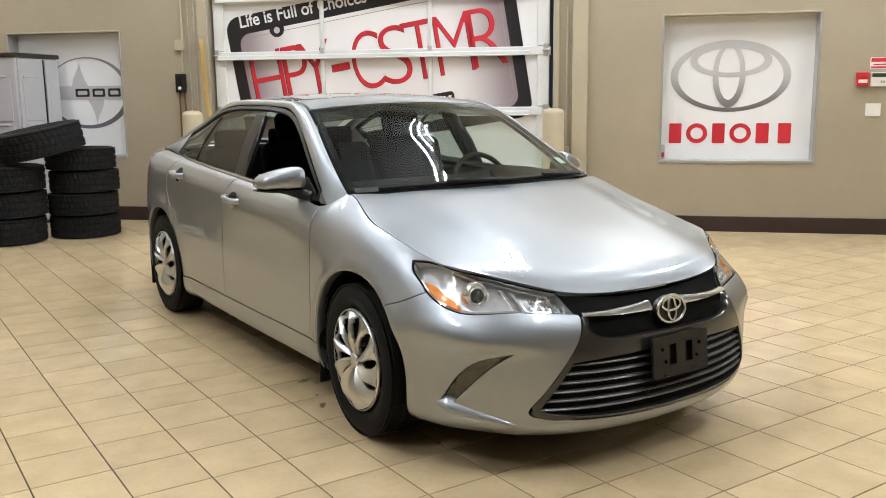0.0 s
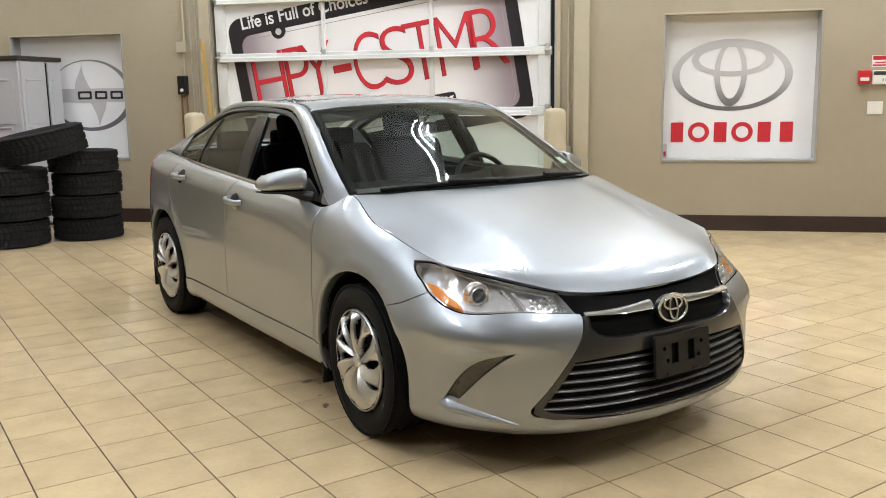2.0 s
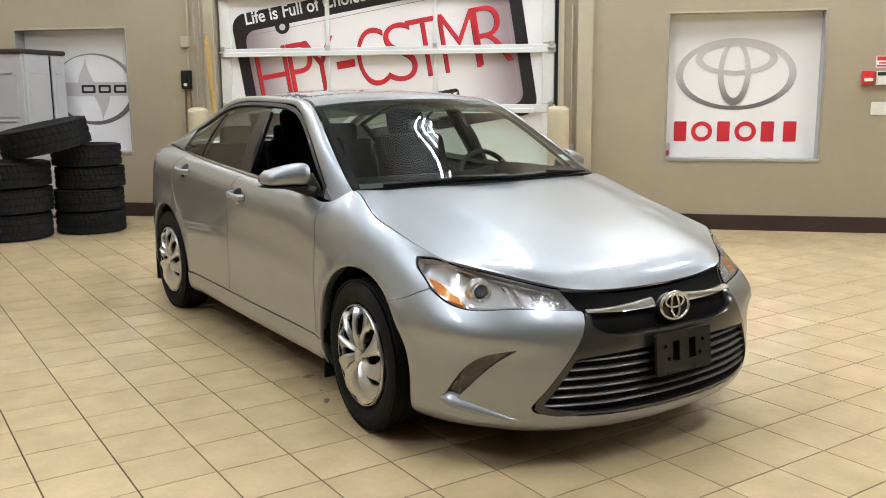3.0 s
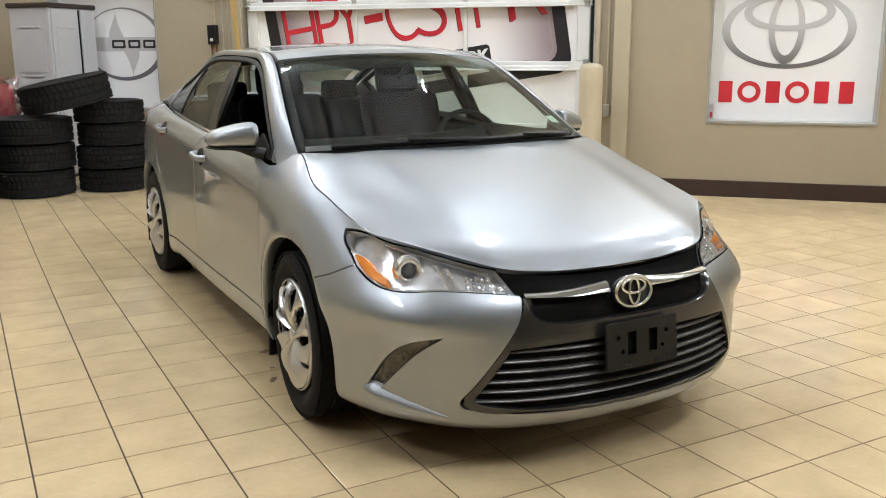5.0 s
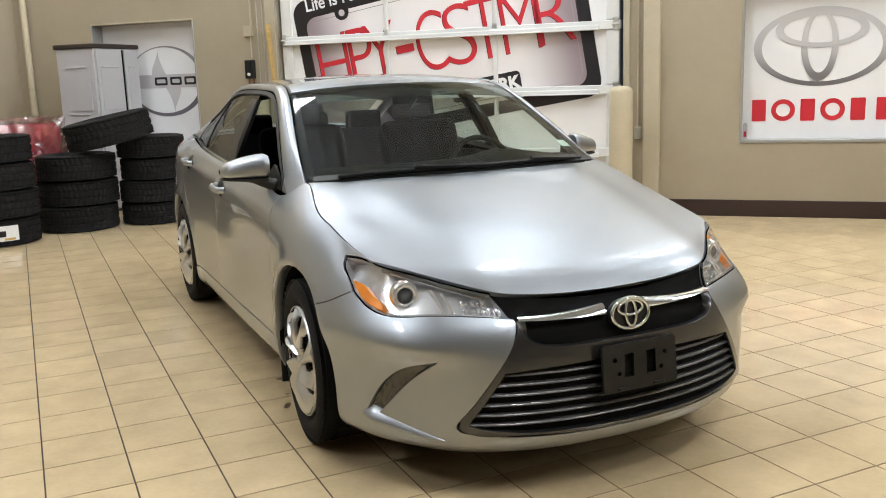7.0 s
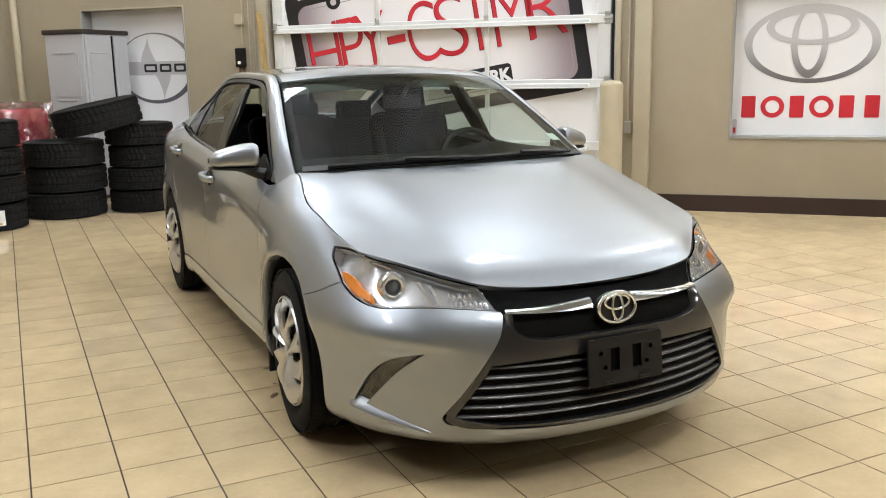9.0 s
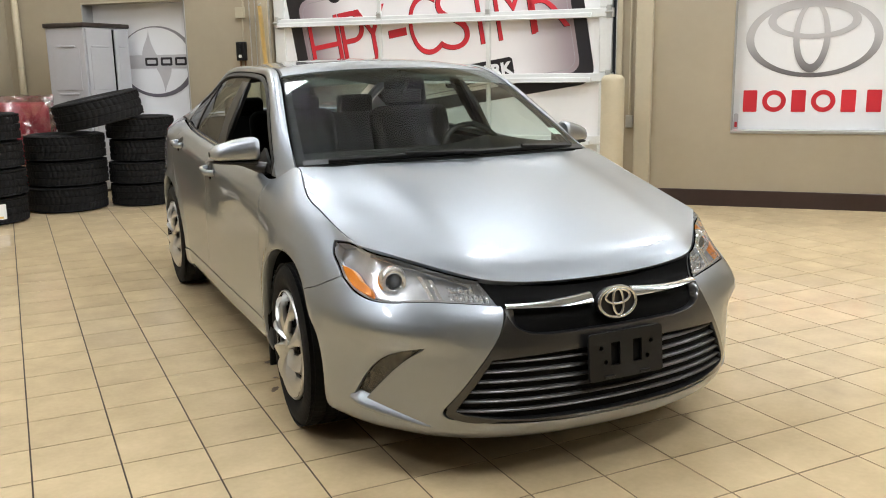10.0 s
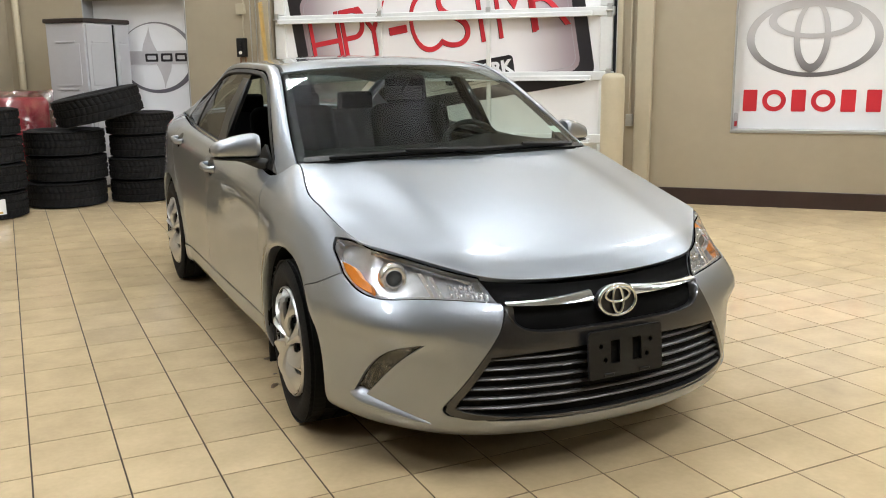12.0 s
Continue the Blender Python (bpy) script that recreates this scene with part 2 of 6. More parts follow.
def ceiling_light(u, v):
    t = thing("ceiling_light", WALL @ pose(u, v, Z_CEIL - 0.35), "white high-bay fluorescent fixture with bright tubes, under the roof deck", "ceiling light", "ceiling lights")
    part("housing", box((-0.10, -0.64, 0.045), (0.10, 0.64, 0.10), 0.01, 1), M_OFFW, t, "white reflector housing")
    for k in range(4):
        part("tube", tube([(-0.18 + 0.12 * k, -0.60, 0), (-0.18 + 0.12 * k, 0.60, 0)], 0.018, 6, cap=False), M_TUBE, t, "glowing fluorescent tube")
    for y in (-0.45, 0.45):
        part("hanger", tube([(0, y, 0.07), (0, y, 0.35)], 0.004, 6), M_STEEL, t)
    return t


M_TUBE = glow("fluorescent_tube", (0.93, 0.965, 0.99), 150.0)
build_room()
# some fixtures answer reflections on the car; others are unseen, added to light the room
for u, v in ((1.05, 4.95), (3.3, 6.2), (-1.8, 4.2), (5.6, 5.2), (7.4, 0.6), (-1.8, 0.2), (3.4, -0.6), (-2.6, -2.4), (-5.0, 5.7)):
    ceiling_light(u, v)


def roof_joist(v):
    """An open-web steel joist under the roof deck."""
    t = tagged(thing("roof_joist", WALL @ pose(0, v, Z_CEIL - 0.33), "off-white open-web steel joist under the roof deck", "joist", "roof joists"), kind="structure")
    for z in (0.0, 0.31):
        part("chord", box((U_LEFT + 0.02, -0.045, z - 0.02), (U_RIGHT - 0.02, 0.045, z + 0.016), 0.004, 1), M_STEEL, t)
    n = 34
    step = (U_RIGHT - U_LEFT - 0.1) / n
    pts = [(U_LEFT + 0.05 + step * i, 0, 0.0 if i % 2 else 0.30) for i in range(n + 1)]
    part("web", tube(pts, 0.013, 6), M_STEEL, t)


for v in (-6.2, -3.6, -1.4, 1.6, 3.35, 5.6):
    roof_joist(v)


# ---- overhead door with its printed graphic ----
def overhead_door():
    d = tagged(thing("overhead_door", WALL @ pose(-1.045, V_WALL + 0.05, 0), "white sectional overhead door with aluminium rails and covered panes", "overhead door"), kind="structure")
    x0, x1 = -1.845, 1.86
    for k in range(6):
        z0, z1 = 0.615 * k + 0.002, 0.615 * (k + 1) - 0.002
        for i in range(3):
            a, b = -1.785 + 1.19 * i + 0.03, -1.785 + 1.19 * (i + 1) - 0.03
            part("panel", box((a - 0.02, 0.0, z0 + 0.03), (b + 0.02, 0.02, z1 - 0.03)), M_WHITE, d)
        for i in range(4):
            c, w = -1.785 + 1.19 * i, 0.022 if i in (1, 2) else 0.062
            part("stile", box((c - w, -0.032, z0 + 0.045), (c + w, 0.03, z1 - 0.045), 0.006, 1), M_ALU, d)
        part("rail", box((x0, -0.036, z1 - 0.045), (x1, 0.03, z1 + 0.045 - 0.002), 0.006, 1), M_ALU, d)
        # truss stiffener, a folded channel that bulges out of the rail
        part("stiffener", box((x0 + 0.05, -0.075, z1 - 0.04), (x1 - 0.21, -0.036, z1 + 0.004), 0.012, 3), M_ALU, d, "folded white stiffener channel")
        part("stiffener_lip", box((x0 + 0.05, -0.088, z1 - 0.046), (x1 - 0.21, -0.070, z1 - 0.034), 0.004, 2), M_ALU, d)
        for i in (0, 1, 2, 3):
            c = -1.785 + 1.19 * i + (0.0 if i in (1, 2) else (0.03 if i == 3 else -0.03))
            h = part("hinge", box((c - 0.025, -0.045, z1 - 0.055), (c + 0.025, -0.033, z1 + 0.07), 0.004, 1), M_GALV, d, "galvanised hinge plate")
            part("hinge_pin", tube([(c - 0.035, -0.05, z1 + 0.004), (c + 0.035, -0.05, z1 + 0.004)], 0.011, 8), M_GALV, h)
    part("bottom_seal", box((x0, -0.02, 0.0), (x1, 0.02, 0.02), 0.004, 1), M_DARK, d, "black rubber seal")
    # tracks at both sides
    for s, xs in ((-1, x0 - 0.03), (1, x1 + 0.03)):
        part("track", box((min(xs, xs + s * 0.05), -0.07, 0), (max(xs, xs + s * 0.05), -0.062, 3.7)), M_GALV, d, "galvanised door track")
        # solid black strip stands in for the shade beside the track
        part("track_gap_shade", box((min(xs + s * 0.045, xs + s * 0.055), -0.062, 0), (max(xs + s * 0.045, xs + s * 0.055), 0.03, 3.7)), M_DARK, d, "dark strip standing in for the shaded gap beside the track")
    return d


overhead_door()
for k, (a, b) in enumerate(((DOOR[0] - 0.14, DOOR[0] - 0.02), (DOOR[1] + 0.005, DOOR[1] + 0.06))):
    o = link_mesh("trim", box((a, V_WALL - 0.03, 0), (b, V_WALL - 0.001, 3.8), 0.006, 1), M_TRIM)
    o.matrix_basis = WALL
    tagged(o, "tan painted steel jamb beside the overhead door", "door trim", kind="structure")
o = link_mesh("trim", box((1.045, V_WALL - 0.10, 0), (1.20, V_WALL - 0.001, Z_CEIL), 0.012, 2), M_TRIM)
o.matrix_basis = WALL
tagged(o, "tan painted steel column in front of the wall", "column", kind="structure")


def printed_plate():
    """The plate-like graphic that runs across the panes, turned by nine degrees."""
    t = thing("door_graphic", on_wall(-1.06, V_WALL + 0.047, 1.71, 9.3), "printed plate graphic with red slogan on white door panes", "graphic")
    part("border", slab(rounded(-1.60, -0.80, 1.60, 0.80, 0.16), 0.0, 0.001, holes=[rounded(-1.47, -0.67, 1.47, 0.60, 0.12)]), M_BLACK, t, "black printed border")
    part("field", slab(rounded(-1.47, -0.67, 1.47, 0.60, 0.12), 0.0, 0.001), M_PLATE, t, "silver-grey shaded printed field")
    part("edge_line", slab(rounded(-1.435, -0.63, 1.435, 0.56, 0.11), 0.0015, 0.002, holes=[rounded(-1.428, -0.623, 1.428, 0.553, 0.105)]), M_INK, t)
    part("bolt_hole", slab(ellipse(-1.02, 0.585, 0.085, 0.085, 24), 0.002, 0.003), M_BLACK, t)
    part("bolt", slab(ellipse(-1.02, 0.575, 0.035, 0.035, 20), 0.0035, 0.0045), M_INK2, t)
    lettering("slogan", "Life is Full of Choices", 0.19, M_WHITE, t, -1.44, 0.675, 0.003, 0.90, 0.0005, 0.003, "white printed slogan")
    # each letter: left and right edge along the plate
    spans = {"H": (-1.40, -1.035), "P": (-1.02, -0.745), "Y": (-0.83, -0.475), "-": (-0.475, -0.275), "C": (-0.235, 0.09), "S": (0.075, 0.405),
             "T": (0.35, 0.71), "M": (0.70, 1.085), "R": (1.06, 1.44)}
    for ch, (a, b) in spans.items():
        low, high = (0.02, 0.10) if ch == "-" else (-0.225, 0.385)
        for nm, mat, z, d in (("letter_shadow", M_BLACK, 0.003, 0.008), ("letter", M_RED, 0.0045, 0.0)):
            o = lettering(nm, ch, 1.0, mat, t, 0, 0, z, 1.0, 0.0005, 0.0 if ch == "-" else -0.017)
            xs, ys = [v.co.x for v in o.data.vertices], [v.co.y for v in o.data.vertices]
            sx, sy = (b - a) / (max(xs) - min(xs)), (high - low) / (max(ys) - min(ys))
            o.matrix_basis = Matrix.Translation((a - min(xs) * sx - d, low - min(ys) * sy - d * 0.3, z)) @ Matrix.Diagonal((sx, sy, 1, 1))
    tag = slab(rounded(0.05, -0.60, 0.80, -0.40, 0.04), 0.003, 0.004)
    part("dealer_tag", tag, M_BLACK, t, "black printed tag")
    lettering("tag_word", "ARK", 0.17, M_WHITE, t, 0.45, -0.565, 0.0045, 1.0, 0.0005, 0.008)
    return t




# ---- the car: surfaces ----
# Car frame: x across (0 on the centre line), y from the nose backwards, z up.
CAR_X = 2.203
AXLE_F, AXLE_R, HUB_Z, TYRE_R, ARCH_R = 0.685, 3.47, 0.335, 0.333, 0.397


class Spline:
    """Natural cubic spline through knots, vectorised; y may have several columns."""

    def __init__(self, x, y):
        x, y = np.array(x, float), np.array(y, float)
        self.x, self.y = x, y if y.ndim > 1 else y[:, None]
        n, h = len(x), np.diff(x)
        A, r = np.eye(n), np.zeros_like(self.y)
        for i in range(1, n - 1):
            A[i, i - 1], A[i, i], A[i, i + 1] = h[i - 1], 2 * (h[i - 1] + h[i]), h[i]
            r[i] = 6 * ((self.y[i + 1] - self.y[i]) / h[i] - (self.y[i] - self.y[i - 1]) / h[i - 1])
        self.m, self.h, self.flat = np.linalg.solve(A, r), h, y.ndim == 1

    def __call__(self, t):
        t = np.atleast_1d(np.asarray(t, float))
        i = np.clip(np.searchsorted(self.x, t) - 1, 0, len(self.h) - 1)
        h = self.h[i][:, None]
        a, b = (self.x[i + 1] - t)[:, None], (t - self.x[i])[:, None]
        m0, m1, y0, y1 = self.m[i], self.m[i + 1], self.y[i], self.y[i + 1]
        o = (m0 * a**3 + m1 * b**3) / (6 * h) + (y0 / h - m0 * h / 6) * a + (y1 / h - m1 * h / 6) * b
        return o[:, 0] if self.flat else o


# hood edge and leading edge: nearly straight over the grille, swept back along the lamps
HOOD_W = 0.772
hood_side = Spline([0, 0.2, 0.36, 0.52, 0.75, 1.0], [(0.772, 0.225, 0.812), (0.782, 0.40, 0.847), (0.788, 0.53, 0.877), (0.790, 0.66, 0.909), (0.779, 0.83, 0.960), (0.750, 1.012, 1.020)])
hood_mid = Spline([0, 0.06, 0.2, 0.4, 0.6, 0.8, 1.0], [(-0.156, 0.688), (-0.118, 0.733), (0.02, 0.801), (0.225, 0.872), (0.43, 0.930), (0.64, 0.983), (0.85, 1.028)])
SWEEP = [0, 0.2, 0.4, 0.5, 0.6, 0.7, 0.8, 0.9, 1.0]
sweep_back = Spline(SWEEP, [0, 0.010, 0.042, 0.075, 0.140, 0.325, 0.545, 0.775, 1.0])
sweep_up = Spline(SWEEP, [0, 0.020, 0.095, 0.165, 0.275, 0.440, 0.625, 0.815, 1.0])


def hood_edge(x):
    f = np.abs(x) / HOOD_W
    return -0.156 + 0.381 * sweep_back(f)[0], 0.688 + 0.124 * sweep_up(f)[0]


def hood(a, s):
    a, s = np.atleast_1d(a), np.atleast_1d(s)
    e, c, f = hood_rim(s), hood_mid(s), np.abs(a)
    w = np.clip(s / 0.45, 0, 1) ** 0.7
    y = c[:, 0] + (e[:, 1] - c[:, 0]) * (sweep_back(f) * (1 - w) + f**2.4 * w)
    w = np.clip(s / 0.30, 0, 1) ** 0.7
    z = c[:, 1] + (e[:, 2] - c[:, 1]) * (sweep_up(f) * (1 - w) + f**2.5 * w)
    ridge = 0.60 - 0.10 * (1 - s)
    z = z + (1 - np.clip(s, 0, 1) ** 5) * 0.009 * np.exp(-(((f - ridge) / 0.13) ** 2)) * np.clip(s * 2.2, 0, 1) - 0.006 * np.exp(-(((f - ridge - 0.22) / 0.12) ** 2)) * np.clip(s * 2, 0, 1) * (1 - f**8)
    return np.stack([a * e[:, 0], y, z], 1)


# plan outline (half width, station) and the upper edge of the body sides
FRONT = [(0, -0.29), (0.20, -0.281), (0.40, -0.245), (0.55, -0.187), (0.67, -0.100), (0.77, 0.020), (0.845, 0.135), (0.888, 0.25), (0.908, 0.36), (0.918, 0.5), (0.924, 0.75), (0.917, 0.92), (0.911, 1.03), (0.908, 1.12)]
SIDES = [(0.905, 1.3), (0.910, 1.8), (0.912, 2.3), (0.912, 2.8), (0.917, 3.2), (0.918, 3.6), (0.868, 4.0), (0.79, 4.22), (0.68, 4.38), (0.42, 4.49), (0, 4.52)]
BASE = np.array(FRONT + SIDES)
EDGE_SIDE = [(0.750, 1.010, 1.019), (0.785, 1.075, 0.988), (0.816, 1.14, 0.960), (0.828, 1.3, 0.972), (0.840, 1.8, 0.998), (0.840, 2.3, 1.023), (0.830, 2.8, 1.047), (0.806, 3.2, 1.068), (0.765, 3.6, 1.088), (0.71, 4.0, 1.093), (0.665, 4.2, 1.09), (0.56, 4.33, 1.088), (0.34, 4.42, 1.088), (0, 4.45, 1.088)]
_e = []
for _x in (0.0, 0.20, 0.40, 0.50, 0.60, 0.69, 0.755):
    _y, _z = hood_edge(_x)
    _e.append((_x, float(_y), float(_z)))
for _s in (0.17, 0.33, 0.46, 0.72):
    _e.append(tuple(hood_side(_s)[0]))
EDGE = np.array(_e + EDGE_SIDE)
SIG = np.concatenate([[0], np.cumsum(np.hypot(*np.diff(BASE, axis=0).T))])
SIG_MAX = float(SIG[-1])
base_xy, edge_xyz = Spline(SIG, BASE), Spline(SIG, EDGE)
Z5 = Spline(SIG, [0.655, 0.656, 0.660, 0.666, 0.674, 0.685, 0.70, 0.722, 0.752, 0.782, 0.825, 0.842, 0.850, 0.854, 0.862, 0.885, 0.908, 0.930, 0.948, 0.962, 0.968, 0.965, 0.96, 0.96, 0.96])
IN5 = Spline(SIG, [0.0, 0.0, 0.0, 0.006, 0.018, 0.032, 0.044, 0.048, 0.046, 0.040, 0.030, 0.026, 0.022, 0.019, 0.014, 0.008, 0.007, 0.010, 0.014, 0.020, 0.03, 0.03, 0.02, 0.01, 0.0])
LEVELS = [(0.165, 0.075, 0.060), (0.215, 0.028, 0.014), (0.32, 0.010, 0.0), (0.47, 0.004, 0.002), (0.595, 0.0, 0.030)]
_t = np.linspace(SIG[6] - 0.02, SIG[11] + 0.01, 400)
_y = edge_xyz(_t)[:, 1]


def hood_rim(s):
    """The hood's side edge, on the upper edge of the wings."""
    return edge_xyz(np.interp(hood_side(s)[:, 1], _y, _t))


k_basis = Spline(range(7), np.eye(7))


def belt(s, k):
    """The body side from nose to tail: s round the plan outline (negative on the car's right), k from sill to upper edge."""
    s, k = np.atleast_1d(np.asarray(s, float)), np.atleast_1d(np.asarray(k, float))
    sign, t = np.where(s < 0, -1.0, 1.0), np.abs(s)
    b, e, w = base_xy(t), edge_xyz(t), k_basis(k)
    fade = np.clip((0.75 - b[:, 1]) / 0.95, 0, 1) ** 1.5
    tail = np.clip((b[:, 1] - 3.9) / 0.5, 0, 1)
    cols = []
    for z, inset, back in LEVELS:
        cols.append(np.stack([b[:, 0] * (1 - inset / 0.915), b[:, 1] + back * fade - (inset * 0.8) * tail, np.full_like(t, z)], 1))
    cols.append(np.stack([b[:, 0] * (1 - IN5(t) / 0.915), b[:, 1] + 0.085 * fade - 0.02 * tail, Z5(t)], 1))
    cols.append(e)
    p = sum(w[:, i : i + 1] * cols[i] for i in range(7))
    # shoulder line through the handles, and the soft hollow below it
    run = np.clip((b[:, 1] - 1.0) / 0.5, 0, 1) * np.clip((4.3 - b[:, 1]) / 0.5, 0, 1)
    rise = p[:, 2] - (0.925 + 0.052 * (b[:, 1] - 2.1))
    p[:, 0] += run * (0.008 * np.exp(-((rise / np.where(rise > 0, 0.022, 0.06)) ** 2)) - 0.007 * np.exp(-(((rise + 0.19) / 0.09) ** 2)))
    # the cheek between headlamp and fog lamp stands proud
    side = np.exp(-(((b[:, 0] - 0.745) / 0.13) ** 2)) * (b[:, 1] < 0.5)
    swell = 0.034 * side * np.exp(-(((p[:, 2] - 0.548) / np.where(p[:, 2] < 0.548, 0.040, 0.085)) ** 2))
    p[:, 0] += 0.72 * swell
    p[:, 1] -= 0.70 * swell
    for y0 in (AXLE_F, AXLE_R):
        r = np.hypot(p[:, 1] - y0, p[:, 2] - HUB_Z)
        p[:, 0] += 0.013 * np.exp(-(((r - 0.405) / 0.045) ** 2)) * np.clip((p[:, 0] - 0.8) / 0.08, 0, 1)
    p[:, 0] *= sign
    return p


# greenhouse: edge of windscreen, roof and rear window; the rail outside it; the centre line
TOP = [(0.752, 1.03, 1.018), (0.678, 1.39, 1.212), (0.602, 1.745, 1.394), (0.565, 2.1, 1.436), (0.56, 2.6, 1.444), (0.55, 3.0, 1.412), (0.55, 3.35, 1.318), (0.585, 3.72, 1.20), (0.60, 4.02, 1.105), (0.59, 4.25, 1.09)]
MID = [(0.86, 1.035), (1.27, 1.239), (1.63, 1.428), (2.05, 1.477), (2.6, 1.484), (3.05, 1.455), (3.42, 1.385), (3.82, 1.245), (4.14, 1.125), (4.40, 1.105)]
RAIL = [(0.815, 1.125, 0.964), (0.742, 1.44, 1.172), (0.655, 1.79, 1.362), (0.620, 2.1, 1.408), (0.614, 2.6, 1.416), (0.606, 3.0, 1.384), (0.612, 3.35, 1.292), (0.655, 3.70, 1.185), (0.688, 4.0, 1.105), (0.66, 4.22, 1.092)]
top_edge, top_mid, rail = Spline(range(10), TOP), Spline(range(10), MID), Spline(range(10), RAIL)
rail_y = Spline([r[1] for r in RAIL], [(r[0], r[2]) for r in RAIL])
belt_y = Spline([e[1] for e in EDGE_SIDE[2:11]], [(e[0], e[2]) for e in EDGE_SIDE[2:11]])


def roof(a, t):
    a, t = np.atleast_1d(a), np.atleast_1d(t)
    e, c, f = top_edge(t), top_mid(t), np.abs(a)
    return np.stack([a * e[:, 0], c[:, 0] + (e[:, 1] - c[:, 0]) * f**2, c[:, 1] + (e[:, 2] - c[:, 1]) * f**2.3], 1)


def pillar(g, t):
    """Between the roof edge (|g| = 0+) and the rail (|g| = 1)."""
    g, t = np.atleast_1d(g), np.atleast_1d(t)
    f, sg = np.abs(g)[:, None], np.where(g < 0, -1.0, 1.0)
    p = top_edge(t) * (1 - f) + rail(t) * f
    bulge = 0.022 * 4 * f * (1 - f) * np.clip(t[:, None] / 0.7, 0, 1)
    p = p + bulge * np.array([[0.55, -0.15, 0.8]])
    p[:, 0] *= sg
    return p


def flank(y, h):
    """Side glass and its frame: from the belt line (h = 0) to the rail (h = 1); y < 0 is the car's right."""
    y, h = np.atleast_1d(np.asarray(y, float)), np.atleast_1d(np.asarray(h, float))
    sg, t = np.where(y < 0, -1.0, 1.0), np.abs(y)
    lo, hi = belt_y(t), rail_y(t)
    x = lo[:, 0] - 0.012 + (hi[:, 0] - lo[:, 0] + 0.012) * h + 0.025 * 4 * h * (1 - h) * np.clip((t - 1.2) / 0.5, 0, 1)
    return np.stack([sg * x, t, lo[:, 1] + (hi[:, 1] - lo[:, 1]) * h], 1)


def normals(surf, a, b, da, db):
    p = surf(a + da, b) - surf(a - da, b)
    q = surf(a, b + db) - surf(a, b - db)
    n = np.cross(p, q)
    return n / np.maximum(np.linalg.norm(n, axis=1, keepdims=True), 1e-9)


_pin = {}


def pin(surf, pts, dom, w=(1, 1, 1)):
    """Parameters of the surface points nearest to given places, by a table and then by halving steps."""
    key = (surf, dom)
    if key not in _pin:
        A, B = np.meshgrid(np.linspace(dom[0], dom[1], 300), np.linspace(dom[2], dom[3], 61), indexing="ij")
        _pin[key] = (A.ravel(), B.ravel(), surf(A.ravel(), B.ravel()))
    A, B, P = _pin[key]
    w, pts = np.array(w, float), np.array(pts, float)
    Pw = P * w
    i = np.array([int(np.argmin(((Pw - p * w) ** 2).sum(1))) for p in pts])
    a, b, ha, hb = A[i], B[i], (dom[1] - dom[0]) / 300, (dom[3] - dom[2]) / 60
    ga, gb = [g.ravel() for g in np.meshgrid([-1, -0.5, 0, 0.5, 1], [-1, -0.5, 0, 0.5, 1])]
    for _ in range(9):
        ta = np.clip(a[:, None] + ga * ha, dom[0], dom[1])
        tb = np.clip(b[:, None] + gb * hb, dom[2], dom[3])
        q = surf(ta.ravel(), tb.ravel()).reshape(len(pts), 25, 3)
        j = (((q - pts[:, None]) * w) ** 2).sum(2).argmin(1)
        r = np.arange(len(pts))
        a, b, ha, hb = ta[r, j], tb[r, j], ha / 2, hb / 2
    return [(float(x), float(y)) for x, y in zip(a, b)]


def flow(points, step=0.02):
    """A smooth line through places, resampled."""
    p = np.array(points, float)
    if len(p) == 2:
        n = max(1, int(np.linalg.norm(p[1] - p[0]) / step))
        return [tuple(p[0] + (p[1] - p[0]) * i / n) for i in range(n + 1)]
    t = np.concatenate([[0], np.cumsum(np.linalg.norm(np.diff(p, axis=0), axis=1))])
    n = max(2, int(t[-1] / step))
    return [tuple(q) for q in Spline(t, p)(np.linspace(0, t[-1], n + 1))]


def chain(*segs):
    out = []
    for s in segs:
        out += [q for q in s if not out or math.dist(q, out[-1]) > 1e-4]
    if math.dist(out[0], out[-1]) < 1e-4:
        out.pop()
    return out


